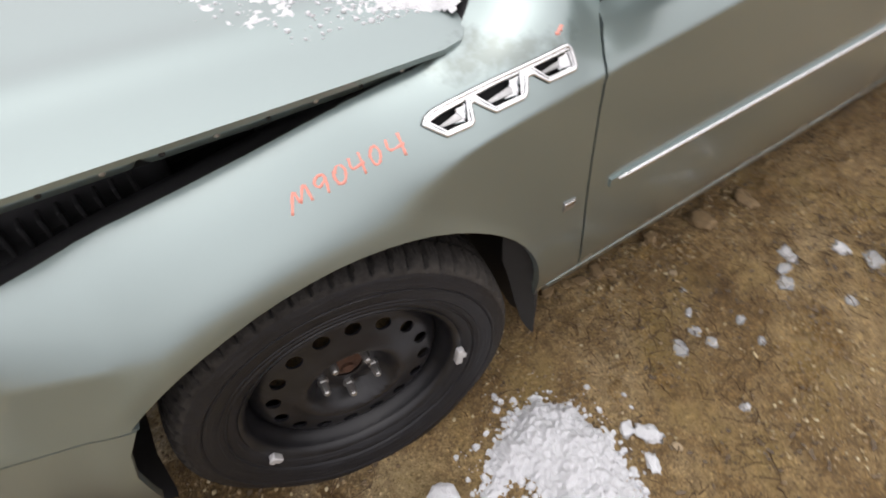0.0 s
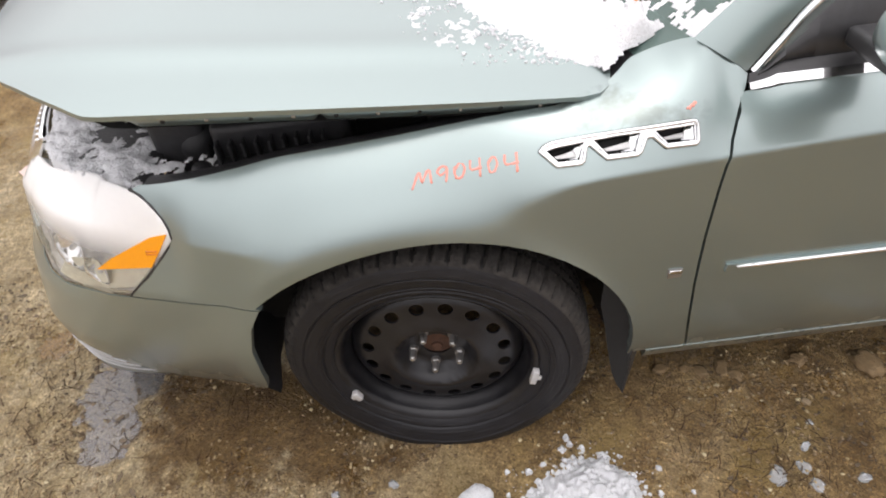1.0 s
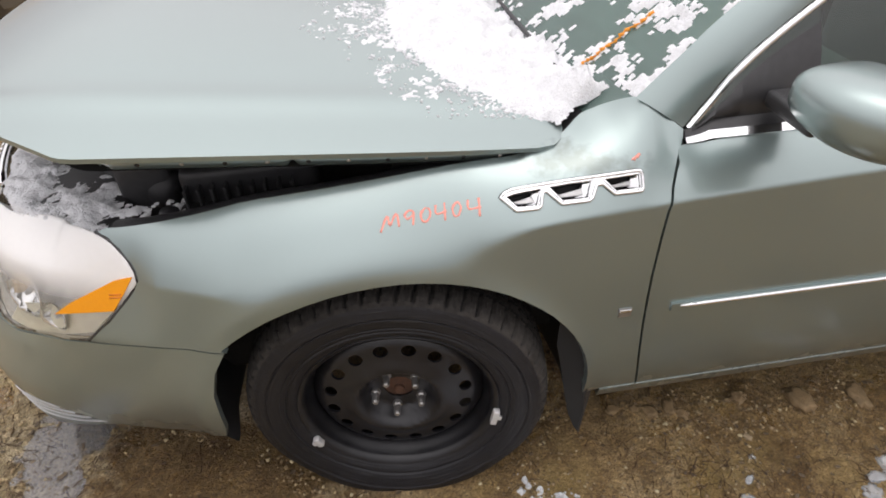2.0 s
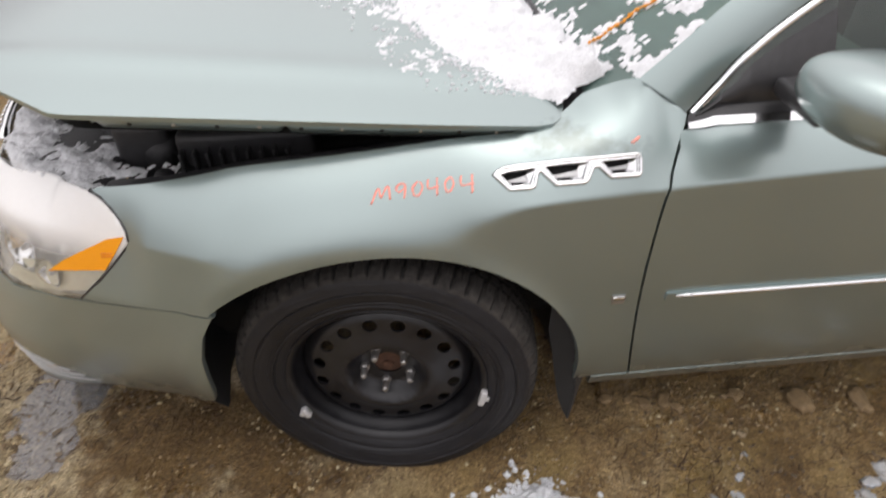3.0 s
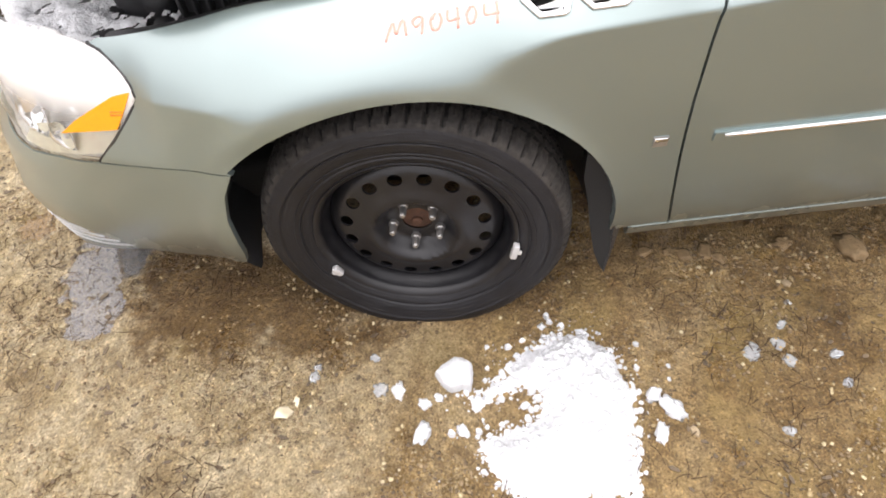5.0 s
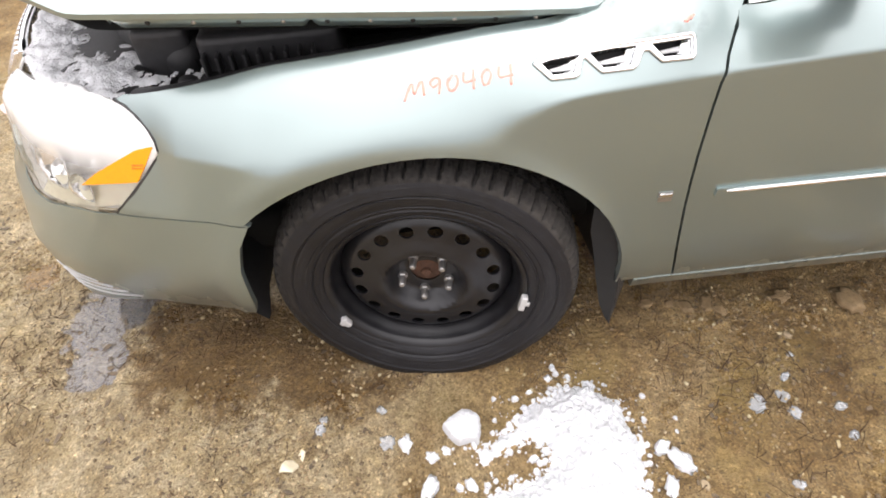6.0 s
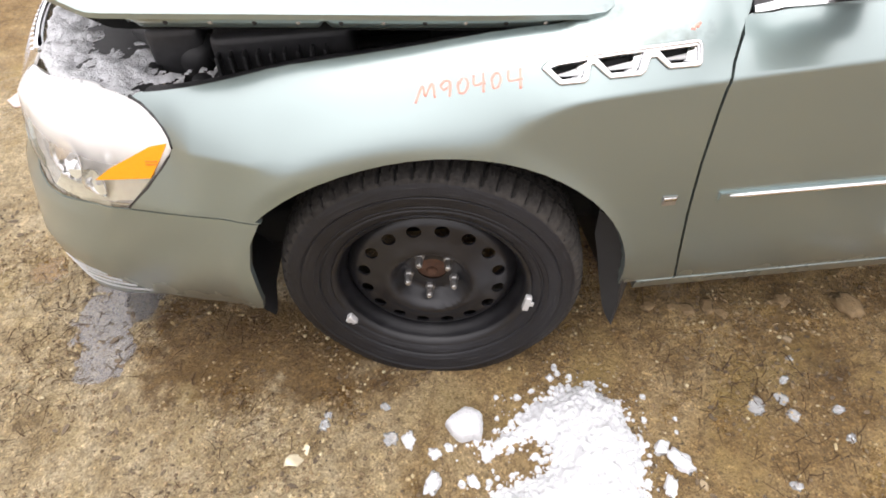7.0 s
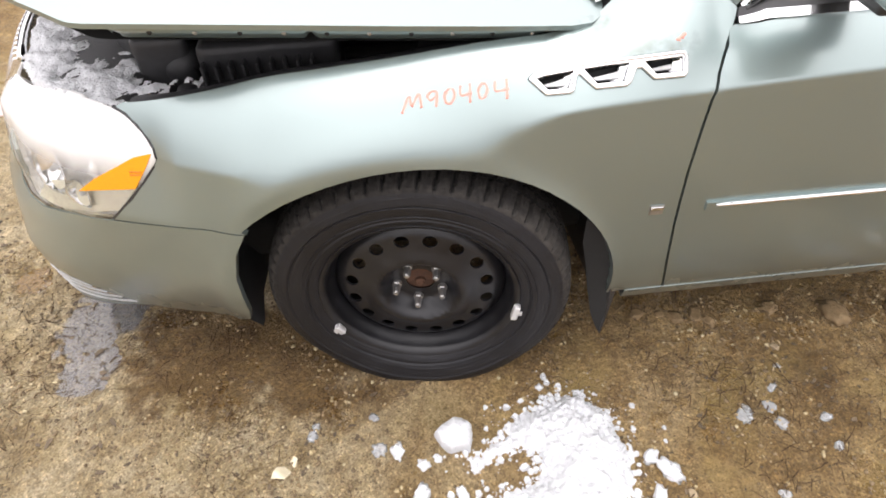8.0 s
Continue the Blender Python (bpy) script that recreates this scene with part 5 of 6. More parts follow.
mesh_ob("trunk_lid", *sheet([(3.5, -0.83), (3.5, 0.83), (3.95, 0.80), (4.06, 0.5), (4.08, 0), (4.06, -0.5), (3.95, -0.80)], lambda a, b: np.stack([a, YC + b, 1.035 - 0.06 * (a - 3.5) + 0.02 * (1 - (b / 0.83) ** 2)], -1), 0.05, 0.05, (0, 0, -1)), PAINT, car)
CR = np.array([(2.75, 0.335, 1.27), (2.80, 0.31, 1.22), (2.9, 0.25, 1.12), (3.05, 0.17, 1.01)])
CR2 = np.array([(2.93, 0.335, 1.335), (3.1, 0.28, 1.24), (3.3, 0.22, 1.14), (3.55, 0.18, 1.04)])
both("rear_pillar", loft(np.array(spline(CR2, 8)), np.array(spline(CR, 8)), 4, (0, -0.01, 0)), PAINT)
both("roof_rail", loft(np.array(spline(ROOF_L, 8)), np.array(spline([(1.32, 0.318, 1.345), (1.6, 0.333, 1.378), (2.1, 0.343, 1.39), (2.6, 0.343, 1.335), (2.78, 0.33, 1.25)], 8)), 4, (0, -0.01, 0.01)), PAINT)
both("tail_light", sheet([(4.05, 0.70), (4.60, 0.72), (4.60, 0.84), (4.0, 0.86)], surf, 0.03, 0.01, IN, back=-0.004), TAIL)
both("middle_pillar", loft(np.array(spline([(1.66, 0.33, 1.38), (1.66, 0.235, 1.15), (1.66, 0.12, 0.935)], 8)), np.array(spline([(1.74, 0.332, 1.38), (1.74, 0.237, 1.15), (1.74, 0.122, 0.935)], 8)), 3, (0, -0.006, 0)), BLACK)
# cabin seen through the glass
part("dashboard", box_bm((0.62, 0.20, 0.60), (1.10, 2 * YC - 0.20, 0.96), 0.05, 4), CLOTH, car)
part("cabin_floor", box_bm((0.5, 0.14, 0.34), (3.3, 2 * YC - 0.14, 0.40), 0.02), DARK, car)
for yy in (0.42, 1.03):
    part("front_seat", box_bm((1.45, yy, 0.42), (1.70, yy + 0.44, 1.15), 0.07, 4), CLOTH, car)
# cowl
mesh_ob("cowl", *sheet([(-1, 0), (1, 0), (1, 1), (-1, 1)], lambda a, b: np.stack([(0.375 - 0.06 * (1 - a * a)) * (1 - b) + (0.545 - 0.11 * (1 - a * a)) * b, YC + 0.79 * a, 0.89 + 0.075 * b + 0 * a], -1), 0.05, 0.0, (0, 0, -1)), BLACK, car, "black cowl panel")


def wiper(y0, y1):
    b0, b1 = wind_fn(np.array([(y0 - YC) / 0.785]), np.array([-0.075]))[0], wind_fn(np.array([(y1 - YC) / 0.77]), np.array([-0.02]))[0]
    up = np.array((-0.008, 0, 0.012))
    part("wiper", tube_bm([b0 + up * 1.2, (b0 + b1) / 2 + up, b1 + up * 0.6], [0.008, 0.006, 0.004], 8), BLACK, car, "black wiper arm")


wiper(0.30, 0.90)
wiper(0.95, 1.55)

# ---- door mirror ----
mi = bmesh.new()
bmesh.ops.create_uvsphere(mi, u_segments=36, v_segments=22, radius=1.0)
for v in mi.verts:
    a, b, c = v.co
    f = (abs(a) ** 3.0 + abs(b) ** 3.0 + abs(c) ** 2.6) ** (-1 / 2.9)
    a, b, c = a * f, b * f, c * f
    a = min(a, 0.25)
    v.co = Vector((0.80 + 0.105 * a, -0.100 + 0.125 * b, 1.046 + (0.058 - 0.006 * b) * c + 0.012 * a - 0.10 * (a + 0.2) * 0.12))
    v.co.x += 0.06 * max(0, -b - 0.1) * 0.6
mirror_l = part("door_mirror", mi, PAINT, car, "pale green-silver door mirror housing")
part("mirror_foot", box_bm((0.77, -0.02, 0.950), (0.83, 0.125, 0.985), 0.012, 3), BLACK, mirror_l, "black mirror foot")
mm = mesh_ob("door_mirror", *mirror([tuple(v.co) for v in mirror_l.data.vertices], [list(p.vertices) for p in mirror_l.data.polygons]), PAINT, car, "pale green-silver door mirror housing")
mark = [wind_fn(np.array([a]), np.array([b]))[0] + np.array((-0.003, 0, 0.004)) for a, b in ((-0.757, -0.012), (-0.766, 0.01), (-0.770, 0.021), (-0.766, 0.048), (-0.774, 0.079), (-0.767, 0.114), (-0.780, 0.146), (-0.775, 0.19))]
part("orange_mark", tube_bm([m + np.array((0.003 * math.sin(k * 2.5), 0, 0)) for k, m in enumerate(spline(mark, 6))], [0.0028 + 0.0018 * math.sin(k * 1.9) for k in range(43)], 6), ORANGE, ws, "smeared orange crayon mark")


# ---- snow ----
def snow_sheet(name, x0, x1, y0, y1, base, thick, label, step=0.008, material=None):
    """Melting snow: a net over a base, kept where the snow is deeper than nothing."""
    xs, ys = np.arange(x0, x1, step), np.arange(y0, y1, step)
    idx, verts, faces = {}, [], []
    T = np.array([[thick(x, y) for x in xs] for y in ys])
    for j, y in enumerate(ys):
        for i, x in enumerate(xs):
            if T[max(0, j - 1):j + 2, max(0, i - 1):i + 2].max() > 0:
                idx[(i, j)] = len(verts)
                p = base(x, y)
                verts.append((p[0], p[1], p[2] + max(T[j, i], -0.003)))
    for (i, j) in idx:
        q = [(i, j), (i + 1, j), (i + 1, j + 1), (i, j + 1)]
        if all(k in idx for k in q) and max(T[k[1], k[0]] for k in q) > 0:
            faces.append([idx[k] for k in q])
    return tagged(mesh_ob(name, verts, faces, material or SNOW), label, "snow", kind="stuff")


def fbm(x, y, f, o=4, seed=0.0):
    return noise.fractal(Vector((x * f, y * f, seed)), 0.9, 2.0, o)


FRONT_LINE = ([-0.2, 0.106, 0.242, 0.383, 0.628, 0.95, 1.3, 1.9], [0.40, 0.31, 0.21, 0.08, -0.01, 0.03, 0.13, 0.35])


def lumps(x, y, f, seed=0.0):
    """Rounded crumbs, 0 between them and 1 at their tops."""
    d = noise.voronoi(Vector((x * f, y * f, seed)))[0][0]
    return math.sqrt(max(0.0, 1 - (d / 0.62) ** 2))


def hood_base(x, y):
    """Hood, then the bank over the cowl, then the foot of the windshield."""
    a = (y - YC) / 0.785
    xw = 0.475 - 0.11 * (1 - a * a)
    if x < 0.35:
        return (x, y, float(hood_z(x, y)))
    z0 = float(hood_z(0.35, y))
    t = min(1.0, (x - 0.35) / max(0.02, xw - 0.35))
    return (x, y, z0 + (0.945 - z0) * t * t * (3 - 2 * t) + 0.57 * max(0.0, x - xw))


def hood_keep(x, y):
    """1 well inside the snow, 0 at the hood's rim, the open cowl corner and the glass."""
    wob = 0.014 * fbm(x, y, 22, 3, 6)
    a = (y - YC) / 0.785
    rim = y - float(np.interp(x, [0.2, 0.30, 0.35, 0.385, 0.41, 0.45, 0.52], [0.24, 0.225, 0.205, 0.195, 0.20, 0.195, 0.165])) + wob
    gap = math.hypot((x - 0.455) / 1.8, y - 0.198) - 0.026 + 0.6 * wob
    glass = 0.535 - 0.11 * (1 - a * a) - 0.035 - x + 2.5 * wob
    return max(0.0, min(1.0, min(rim, gap, glass) / 0.020))


def hood_snow(x, y):
    d = x - np.interp(y, *FRONT_LINE)
    if d < -0.10:
        return -0.02
    core = 0.036 * max(0.0, min(1.0, (d - 0.08) / 0.16)) * (0.85 + 0.4 * fbm(x, y, 12, 3, 5))
    crumb = 0.010 * lumps(x, y, 55, 1.0) * (0.55 + 0.9 * fbm(x, y, 18, 3, 1.7)) + 0.005 * lumps(x, y, 130, 4.0)
    keep = hood_keep(x, y)
    return -0.012 * (1 - keep) + math.sqrt(keep) * core + crumb - 0.0085 + 0.030 * min(0.0, d) + 0.030 * min(0.14, max(0.0, d)) + 0.004 * fbm(x, y, 8, 3, 9.1)


snow_sheet("hood_snow", -0.15, 0.60, 0.130, 1.74, hood_base, hood_snow, "melting white snow on the hood", 0.006, FROST)


def wind_snow(a, b):
    if b < 0.0 and abs(a) > 0.84:
        return -0.02
    edge = 0.010 * max(0.0, (abs(a) - 0.92) / 0.08) if b < 0.6 else 0.0
    return 0.006 * max(0.0, 1 - (b + 0.09) / 0.06) + edge + 0.016 * lumps(a * 0.8, b * 0.8, 60, 2.0) * (0.5 + fbm(a * 0.8, b * 0.8, 9, 4, 3.0)) + 0.004 * lumps(a, b, 150, 5.0) - 0.0085 - 0.012 * b


snow_sheet("windshield_snow", -0.995, 0.995, -0.09, 0.50, lambda a, b: wind_fn(np.array([a]), np.array([b]))[0] + np.array((-0.002, 0, 0.002)), wind_snow, "slushy snow along the windshield base", 0.007, FROST)
snow_sheet("radiator_snow", -0.86, -0.50, 0.195, 1.3, lambda x, y: (x, y, 0.773), lambda x, y: (-0.05 if not inside(rad_outline, [(x, y)])[0] else 0) + 0.008 * (1 - max(0, (x + 0.585) / 0.05)) + 0.012 * fbm(x, y, 16, 6, 8.0) + 0.005 * lumps(x, y, 150, 3.0) - 0.022 * math.exp(-((x + 0.655) / 0.05) ** 2 - ((y - 0.47) / 0.10) ** 2) - 0.003, "thin snow on the radiator cover", 0.005, FROST)
snow_sheet("bay_snow", -0.55, -0.38, 0.17, 0.30, lambda x, y: (x, y, 0.772), lambda x, y: 0.011 * fbm(x, y, 24, 5, 11.0) + 0.003 * lumps(x, y, 120, 2.0) - 0.004, "thin snow crumbs in the engine bay", 0.005, FROST)

PILE = [(0.087, -0.235), (0.165, -0.195), (0.23, -0.135), (0.32, -0.09), (0.39, -0.09), (0.448, -0.155), (0.475, -0.27), (0.45, -0.37), (0.42, -0.49), (0.21, -0.50), (0.11, -0.42), (0.10, -0.345), (0.15, -0.328), (0.21, -0.318), (0.262, -0.288), (0.256, -0.238), (0.222, -0.207), (0.165, -0.230), (0.11, -0.264)]
PIL = np.array(dense(PILE, 0.01))


def in_pile(x, y):
    return 0.08 < x < 0.48 and -0.51 < y < -0.08 and bool(inside(PILE, [(x, y)])[0])


def pile_d(x, y):
    d = float(np.min(np.hypot(PIL[:, 0] - x, PIL[:, 1] - y)))
    return d if in_pile(x, y) else -d


def pile(x, y):
    d = pile_d(x, y)
    if d < -0.014:
        return -0.02
    t = 0.050 * math.tanh(max(d, 0) / 0.06) + 0.30 * min(d, 0)
    big = 0.010 * lumps(x + 0.008 * fbm(x, y, 60, 2, 1), y + 0.008 * fbm(x, y, 55, 2, 7), 78, 2.0) * (0.7 + 0.5 * fbm(x, y, 14, 2, 3))
    return t + big + 0.006 * lumps(x, y, 140, 6.0) + 0.008 * fbm(x, y, 80, 5, 9.0) + 0.010 * fbm(x, y, 22, 3, 4.0) - 0.005


snow_sheet("snow_pile", 0.03, 0.54, -0.57, -0.03, lambda x, y: (x, y, ground_z(x, y)), pile, "heap of crumbly white snow on the mud", 0.004)


def chunk(name, x, y, r, h, m, label, cat, seed, group="", rough=1.0):
    """An uneven lump, flat below."""
    bm = bmesh.new()
    bmesh.ops.create_icosphere(bm, subdivisions=3, radius=1.0)
    rn = random.Random(seed)
    off = Vector((rn.random() * 9, rn.random() * 9, rn.random() * 9))
    ax, rot = 0.7 + 0.6 * rn.random(), rn.random() * 6.3
    for v in bm.verts:
        f = 1 + 0.55 * rough * noise.noise(v.co * 1.5 + off) + 0.40 * rough * noise.noise(v.co * 3.9 + off) + 0.25 * rough * noise.noise(v.co * 9.0 + off)
        p = Vector((v.co.x * ax * f, v.co.y / ax * f, min(max(v.co.z, -0.35), 0.62 + 0.15 * v.co.x) * (1 + 0.4 * (f - 1))))
        p.rotate(Euler((0, 0, rot)))
        v.co = Vector((x + p.x * r, y + p.y * r, ground_z(x, y) + h * 0.25 + p.z * h))
    return tagged(part(name, bm, m), label, cat, group)


def snow_lump():
    """A flat broken slab of snow with a smooth top."""
    rim = dense([(0.008, -0.165), (0.030, -0.146), (0.059, -0.130), (0.080, -0.134), (0.101, -0.154), (0.099, -0.186), (0.091, -0.217), (0.072, -0.209), (0.045, -0.212), (0.025, -0.196)], 0.004)
    c = np.mean(rim, 0)
    verts, faces, n = [], [], len(rim)
    for k, (g, z) in enumerate(((1.0, -0.006), (1.03, 0.010), (0.99, 0.026), (0.90, 0.034), (0.6, 0.040), (0.3, 0.042))):
        for i, p in enumerate(rim):
            q = c + (np.array(p) - c) * g * (1 + 0.06 * noise.noise(Vector((p[0] * 90, p[1] * 90, k))))
            verts.append((q[0], q[1], z + 0.004 * noise.noise(Vector((q[0] * 60, q[1] * 60, 3 + 0.2 * k))) + ground_z(q[0], q[1]) * 0.3))
    for k in range(5):
        faces += [(k * n + i, k * n + (i + 1) % n, (k + 1) * n + (i + 1) % n, (k + 1) * n + i) for i in range(n)]
    faces.append(tuple(range(5 * n, 6 * n)))
    tagged(sharp(mesh_ob("snow_lump", verts, faces, SNOW), 50), "broken slab of wet white snow on mud", "snow")


snow_lump()
for k, (x, y, r) in enumerate(((-0.086, -0.19, 0.018), (-0.024, -0.234, 0.014), (-0.036, -0.305, 0.022), (0.554, -0.312, 0.026), (0.512, -0.368, 0.018), (0.52, -0.275, 0.018), (0.293, -0.059, 0.010), (0.06, -0.31, 0.014), (0.01, -0.22, 0.010))):
    chunk("snow_crumb", x, y, r, r * 0.5, SNOW, "small white crumb of wet snow on mud", "snow", 20 + k, "snow crumbs")
for k, (x, y, r) in enumerate(((-0.296, -0.128, 0.016), (-0.288, -0.106, 0.014), (-0.132, -0.181, 0.022), (-0.144, -0.094, 0.014), (0.788, -0.199, 0.022), (0.80, -0.182, 0.015), (0.868, -0.228, 0.02), (0.86, -0.18, 0.018), (0.984, -0.225, 0.016),
                               (0.89, -0.13, 0.014), (0.795, -0.397, 0.014), (0.93, -0.07, 0.011), (1.27, -0.155, 0.03), (1.179, -0.215, 0.028), (1.22, -0.18, 0.026), (1.408, -0.23, 0.03), (1.44, -0.305, 0.035), (1.276, -0.355, 0.02), (0.976, -0.30, 0.014))):
    chunk("ice_bit", x, y, r * 0.85, r * 0.28, ICE, "thin grey melting bit of ice on mud", "ice", 50 + k, "ice bits")
for k, (x, y, r) in enumerate(((0.955, -0.009, 0.014), (0.782, 0.119, 0.028), (0.725, 0.119, 0.024), (0.813, 0.095, 0.02), (0.585, -0.373, 0.014), (0.68, 0.135, 0.015), (1.0, 0.12, 0.03), (1.17, 0.08, 0.045), (1.34, 0.06, 0.04), (0.62, 0.14, 0.02))):
    chunk("stone", x, y, r * 0.85, r * 0.5, STONE if k in (0, 4) else CLOD, "small pale stone in the mud" if k in (0, 4) else "brown clod of mud beside the sill", "stone", 90 + k, "stones", 0.8)
sc = sheet([(-0.388, -0.235), (-0.353, -0.240), (-0.341, -0.215), (-0.328, -0.190), (-0.338, -0.182), (-0.358, -0.198), (-0.375, -0.205)], lambda a, b: np.stack([a, b, 0.010 + 0.012 * np.sin((a + b) * 60)], -1), 0.006, 0.002, (0, 0, -1))
tagged(mesh_ob("scrap", *sc, PAPER), "torn cream scrap of bark lying on mud", "scrap")


# gravel and dead grass
def gravel():
    rn = random.Random(5)
    verts, faces = [], []
    base = bmesh.new()
    bmesh.ops.create_icosphere(base, subdivisions=1, radius=1.0)
    bv = [v.co.copy() for v in base.verts]
    bf = [[v.index for v in f.verts] for f in base.faces]
    base.free()
    for k in range(52000):
        x, y = rn.uniform(-1.6, 1.8), rn.uniform(-0.7, 0.7)
        if rn.random() > 0.30 + 1.3 * fbm(x, y, 3.5, 4, 12.0) + (0.08 if x > 0.1 else 0.0):
            continue
        if in_pile(x, y):
            continue
        r = 0.0016 + 0.0044 * rn.random() ** 3
        n0 = len(verts)
        z = ground_z(x, y)
        sx, sy, a = rn.uniform(0.7, 1.3), rn.uniform(0.7, 1.3), rn.random() * 6.3
        for v in bv:
            j = 1 + rn.uniform(-0.25, 0.25)
            px, py = v.x * sx * r * j, v.y * sy * r * j
            verts.append((x + px * math.cos(a) - py * math.sin(a), y + px * math.sin(a) + py * math.cos(a), z + r * 0.55 + v.z * r * 0.75))
        faces += [[n0 + i for i in f] for f in bf]
    m = mat("gravel", (0.17, 0.11, 0.06), rough=0.6, var=0.4, scale=200)
    n, l = m.node_tree.nodes, m.node_tree.links
    gi, rp = n.new("ShaderNodeNewGeometry"), n.new("ShaderNodeValToRGB")
    for p in (0.35, 0.65, 0.88):
        rp.color_ramp.elements.new(p)
    for e, c in zip(rp.color_ramp.elements, ((0.10, 0.068, 0.036), (0.19, 0.13, 0.068), (0.28, 0.20, 0.105), (0.38, 0.29, 0.15), (0.52, 0.44, 0.28))):
        e.color = (*c, 1)
    l.new(gi.outputs["Random Per Island"], rp.inputs[0])
    l.new(rp.outputs[0], n["Principled BSDF"].inputs["Base Color"])
    tagged(mesh_ob("gravel", verts, faces, m, smooth=False), "small brown and cream gravel strewn over mud", "gravel", kind="stuff")


gravel()


def grass():
    rn = random.Random(8)
    verts, faces = [], []
    for k in range(9000):
        x, y = rn.uniform(-1.7, 1.9), rn.uniform(-0.8, 0.6)
        if rn.random() > 0.06 + 1.5 * fbm(x, y, 2.2, 4, 33.0) + (0.25 if -0.75 < x < 0.05 and y > 0.0 else 0.0):
            continue
        if in_pile(x, y):
            continue
        a, ln, w = rn.random() * 6.3, rn.uniform(0.015, 0.06), rn.uniform(0.0005, 0.0018)
        dx, dy = math.cos(a), math.sin(a)
        n0 = len(verts)
        bend = rn.uniform(-0.4, 0.4)
        for i in range(4):
            t = i / 3
            px, py = x + ln * (t * dx - bend * t * t * dy), y + ln * (t * dy + bend * t * t * dx)
            z = ground_z(px, py) + 0.004 + 0.010 * t * (1 - t) * rn.random() * 4
            ww = w * (1 - 0.6 * t)
            for q in ((-dy * ww, dx * ww, 0), (0, 0, ww * 1.6), (dy * ww, -dx * ww, 0)):
                verts.append((px + q[0], py + q[1], z + q[2]))
        for i in range(3):
            for j in range(3):
                faces.append([n0 + i * 3 + j, n0 + i * 3 + (j + 1) % 3, n0 + i * 3 + 3 + (j + 1) % 3, n0 + i * 3 + 3 + j])
    tagged(mesh_ob("dead_grass", verts, faces, STRAW, smooth=False), "dead brown grass stalks trodden into mud", "grass", kind="stuff")


grass()


def fine_crumbs():
    rn = random.Random(31)
    verts, faces = [], []
    for k in range(6500):
        x, y = rn.uniform(-0.02, 0.60), rn.uniform(-0.58, 0.0)
        d = pile_d(x, y)
        if d > 0.004 or rn.random() > math.exp(d / 0.022) * (0.35 + 1.2 * max(0.0, fbm(x, y, 16, 3, 2))):
            continue
        r, n0, z = 0.0015 + 0.010 * rn.random() ** 3, len(verts), ground_z(x, y)
        top = [(math.cos(a) * rn.uniform(0.7, 1.3), math.sin(a) * rn.uniform(0.7, 1.3)) for a in np.arange(6) * math.tau / 6]
        verts += [(x + a * r, y + b * r, z - 0.001) for a, b in top] + [(x + a * r * 0.7, y + b * r * 0.7, z + r * rn.uniform(0.5, 1.0)) for a, b in top]
        faces += [[n0 + i, n0 + (i + 1) % 6, n0 + 6 + (i + 1) % 6, n0 + 6 + i] for i in range(6)] + [[n0 + 6 + i for i in range(6)]]
    tagged(mesh_ob("snow_grains", verts, faces, SNOW, smooth=False), "scattered grains of snow round the heap", "snow", kind="stuff")


fine_crumbs()


def hood_grains():
    """Loose grains ahead of the snow's edge on the hood."""
    rn = random.Random(77)
    verts, faces = [], []
    for k in range(5200):
        y = rn.uniform(0.22, 1.66)
        d = -0.13 + 0.24 * rn.random() ** 0.6
        x = float(np.interp(y, *FRONT_LINE)) + d
        if x > 0.36 or fbm(x, y, 11, 3, 41) < -0.05 or rn.random() > 0.25 + 6 * max(0.0, d + 0.06):
            continue
        r, n0, z = 0.0010 + 0.0042 * rn.random() ** 2.5, len(verts), float(hood_z(x, y))
        top = [(math.cos(a) * rn.uniform(0.6, 1.4), math.sin(a) * rn.uniform(0.6, 1.4)) for a in np.arange(6) * math.tau / 6]
        verts += [(x + a * r, y + b * r, z - 0.0005) for a, b in top] + [(x + a * r * 0.7, y + b * r * 0.7, z + r * 0.6) for a, b in top]
        faces += [[n0 + i, n0 + (i + 1) % 6, n0 + 6 + (i + 1) % 6, n0 + 6 + i] for i in range(6)] + [[n0 + 6 + i for i in range(6)]]
    tagged(mesh_ob("hood_grains", verts, faces, SNOW, smooth=False), "loose melting snow grains on the hood", "snow", kind="stuff")


hood_grains()


def litter():
    """Dark flakes of rotted leaf and bark, in drifts."""
    rn = random.Random(44)
    verts, faces = [], []
    for k in range(15000):
        x, y = rn.uniform(-1.8, 1.9), rn.uniform(-0.8, 0.9)
        if rn.random() > 0.03 + 1.2 * fbm(x, y, 2.6, 5, 21.0) or (0.0 < x < 0.5 and -0.55 < y < -0.08):
            continue
        r, a, n0, z = 0.0015 + 0.0055 * rn.random() ** 3, rn.random() * 6.3, len(verts), max(ground_z(x, y), -0.004) + 0.0015
        sx = rn.uniform(1.0, 2.6)
        rim = [(sx * r * math.cos(t) * rn.uniform(0.6, 1.2), r * math.sin(t) * rn.uniform(0.6, 1.2)) for t in np.arange(6) * math.tau / 6]
        for h in (0.0, 0.0012):
            verts += [(x + u * math.cos(a) - w * math.sin(a), y + u * math.sin(a) + w * math.cos(a), z + h + rn.uniform(0, 0.0015)) for u, w in rim]
        faces += [[n0 + 6 + i for i in range(6)]] + [[n0 + i, n0 + (i + 1) % 6, n0 + 6 + (i + 1) % 6, n0 + 6 + i] for i in range(6)]
    tagged(mesh_ob("leaf_litter", verts, faces, LITTER, smooth=False), "dark rotted leaf litter strewn over mud", "litter", kind="stuff")


litter()


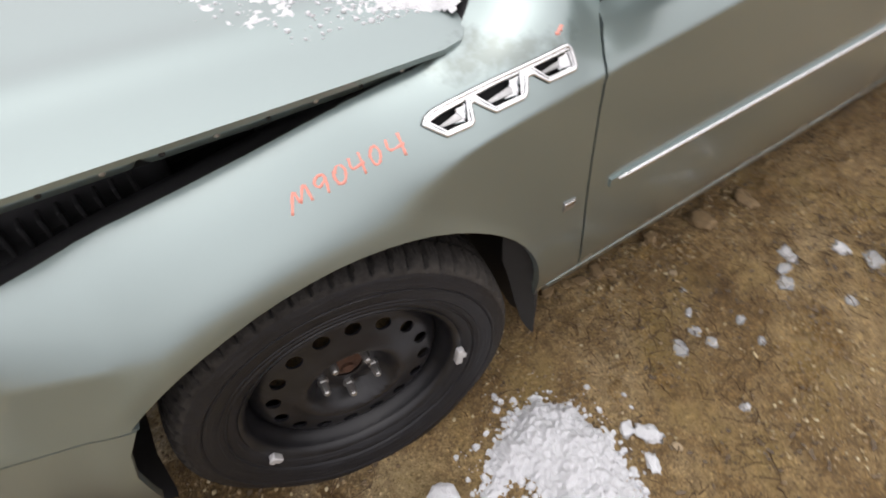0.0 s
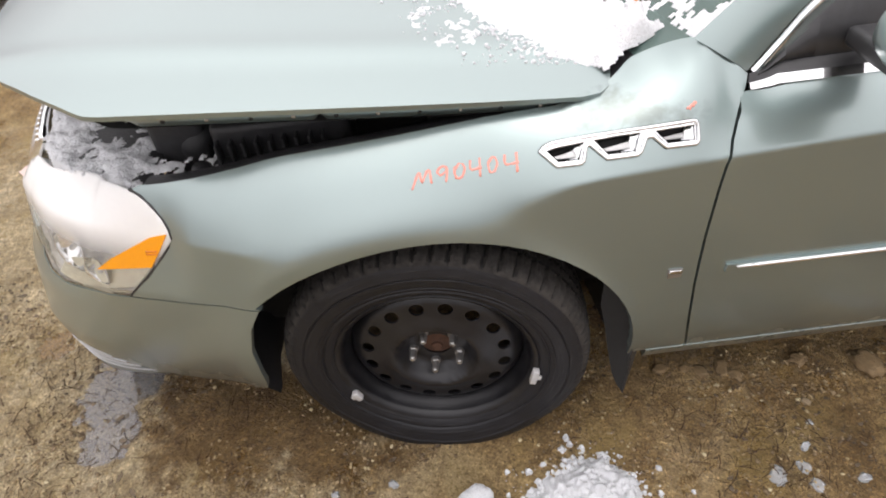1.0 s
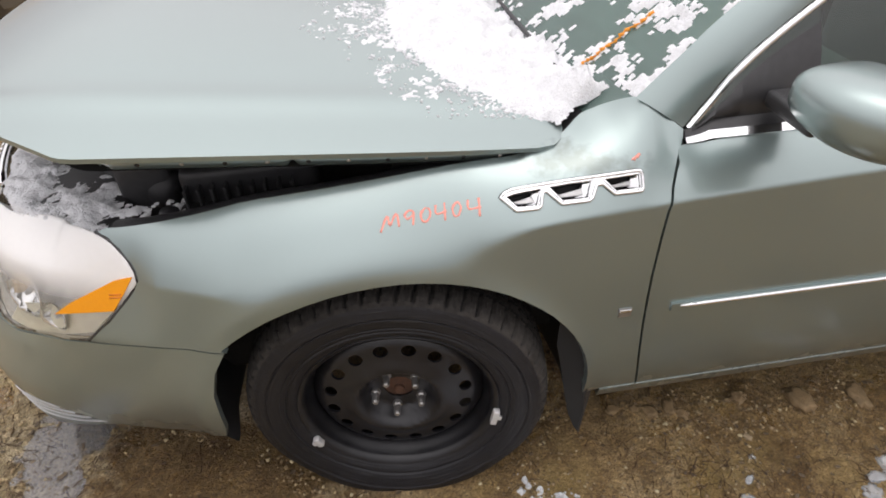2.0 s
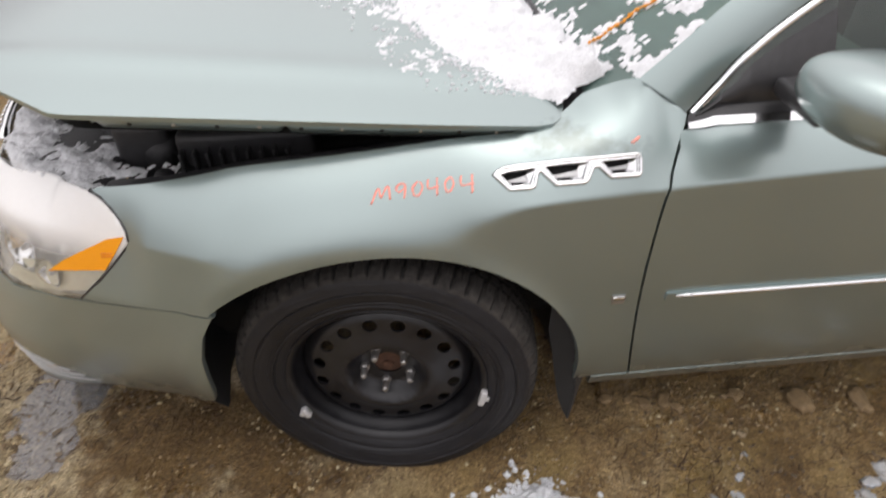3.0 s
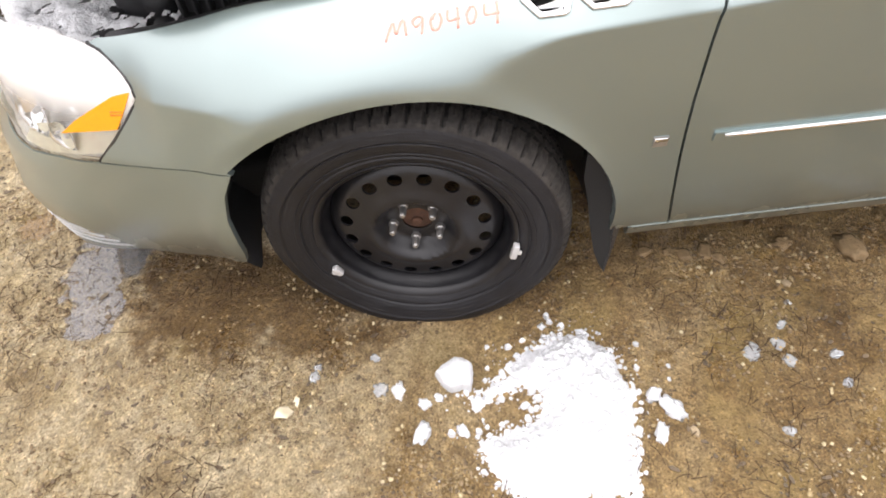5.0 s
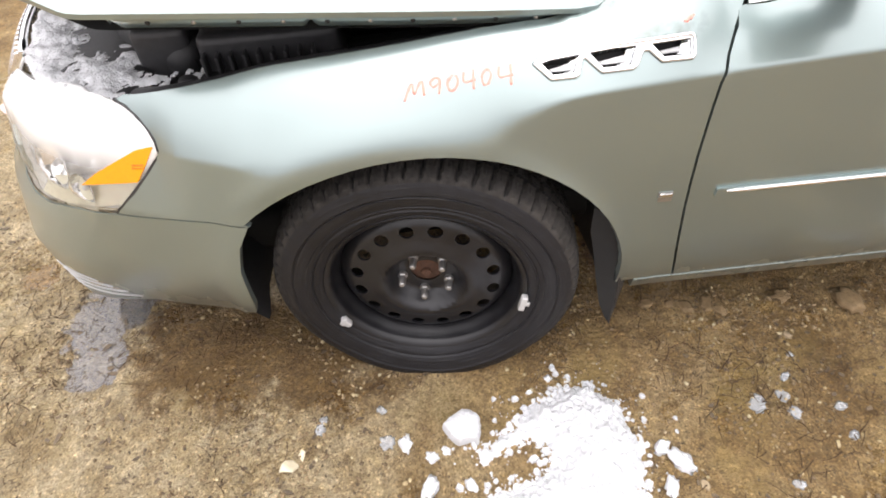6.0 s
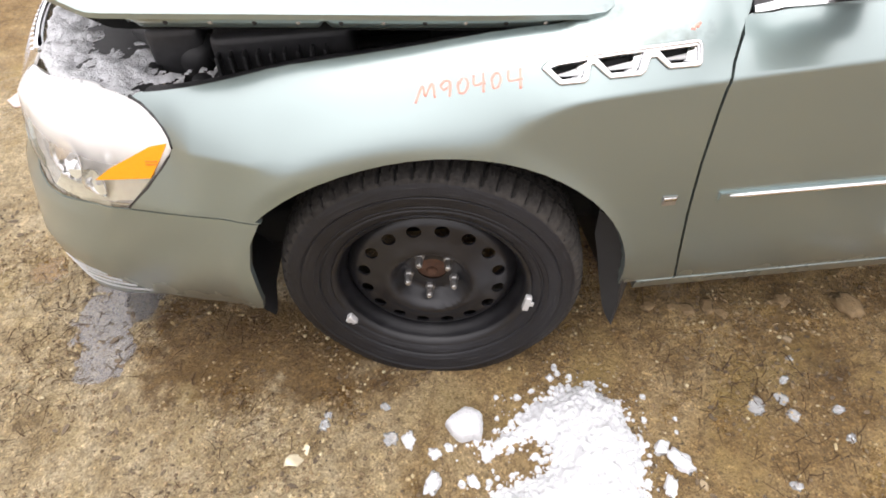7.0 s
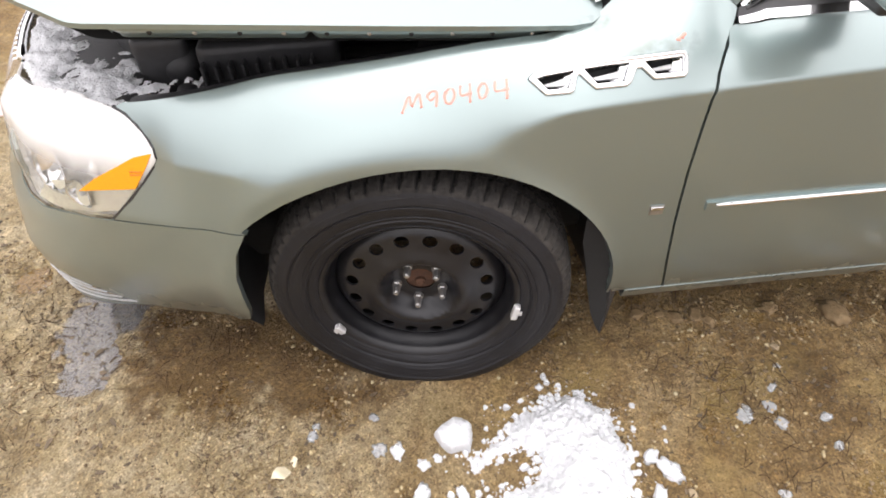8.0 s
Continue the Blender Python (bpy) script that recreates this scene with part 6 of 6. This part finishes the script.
def puddle(name, pts, z, label, water):
    fn = lambda a, b: np.stack([a, b, np.full_like(a, z)], -1)
    return tagged(mesh_ob(name, *sheet(spline(pts + pts[:1], 5)[:-1].tolist(), fn, 0.05, 0.006, (0, 0, -1)), water), label, "puddle", kind="structure")


puddle("puddle", [(-0.68, 0.50), (-0.95, 0.60), (-1.14, 0.42), (-1.14, 0.15), (-1.05, -0.06), (-0.82, -0.06), (-0.74, 0.15), (-0.70, 0.3)], -0.004, "shallow puddle mirroring the grey sky", WATER)
puddle("puddle", [(-1.13, 0.50), (-1.20, 0.40), (-1.32, 0.50), (-1.25, 0.63), (-1.14, 0.60)], -0.005, "small brown puddle in the mud", OCHRE_WATER)
sc = sheet([(-1.755, 1.56), (-1.70, 1.585), (-1.645, 1.54), (-1.66, 1.49), (-1.70, 1.50)], lambda a, b: np.stack([a, b, 0.014 + 0.010 * np.sin((a + b) * 40)], -1), 0.012, 0.003, (0, 0, -1))
tagged(mesh_ob("scrap", *sc, PINK), "pale pink scrap of packaging on the mud", "scrap")


# ---- a dark car parked across the yard ----
def dark_car(x0, y0):
    c = new("parked_car")
    rows = [(0.0, 0.66, 0.62, 0.40), (0.06, 0.78, 0.76, 0.26), (0.5, 0.86, 0.84, 0.20), (1.2, 0.88, 0.97, 0.18), (2.2, 0.88, 0.98, 0.18), (3.4, 0.88, 1.0, 0.18), (4.1, 0.82, 0.98, 0.24), (4.4, 0.70, 0.90, 0.38)]
    verts, faces = [], []
    ring = 12
    for x, w, top, low in rows:
        mid = (top + low) / 2
        for k in range(ring):
            a = math.tau * k / ring
            ca, sa = math.cos(a), math.sin(a)
            verts.append((x0 - x, y0 + w * math.copysign(abs(ca) ** 0.45, ca), mid + (top - low) / 2 * math.copysign(abs(sa) ** 0.5, sa)))
    faces = [(i * ring + k, i * ring + (k + 1) % ring, (i + 1) * ring + (k + 1) % ring, (i + 1) * ring + k) for i in range(len(rows) - 1) for k in range(ring)]
    faces += [tuple(range(ring)), tuple(range((len(rows) - 1) * ring, len(rows) * ring))]
    sharp(mesh_ob("body", verts, faces, NAVY, c), 40)
    cab = [(1.15, 0.72, 0.96), (1.85, 0.58, 1.40), (3.2, 0.58, 1.42), (3.95, 0.70, 0.98)]
    cv = [(x0 - x, y0 + s * w, z) for x, w, z in cab for s in (-1, 1)] + [(x0 - x, y0 + s * 0.74, 0.93) for x in (1.15, 3.95) for s in (-1, 1)]
    mesh_ob("cabin", cv, [(0, 1, 3, 2), (2, 3, 5, 4), (4, 5, 7, 6), (0, 2, 4, 6), (1, 3, 5, 7), (0, 1, 9, 8), (6, 7, 11, 10), (0, 6, 10, 8), (1, 7, 11, 9)], GLOSSBLACK, c, smooth=False)
    for x in (0.85, 3.5):
        for s in (-1, 1):
            v, f = revolve([(0.0, 0.0), (0.19, 0.0), (0.21, -0.012), (0.31, -0.008), (0.325, 0.02), (0.325, 0.16), (0.3, 0.18), (0.0, 0.18)], 28)
            mesh_ob("wheel", [(x0 - x + p[0], y0 + s * (0.80 - p[1]) , 0.325 + p[2]) for p in v], f, RUBBER, c)
    for s in (-1, 1):
        part("headlamp", box_bm((x0 - 0.12, y0 + s * 0.58 - 0.14, 0.60), (x0 - 0.02, y0 + s * 0.58 + 0.14, 0.70), 0.03, 3), LEAD, c)
    tagged(c, "dark parked car across the muddy yard", "car")


dark_car(-1.95, 3.75)
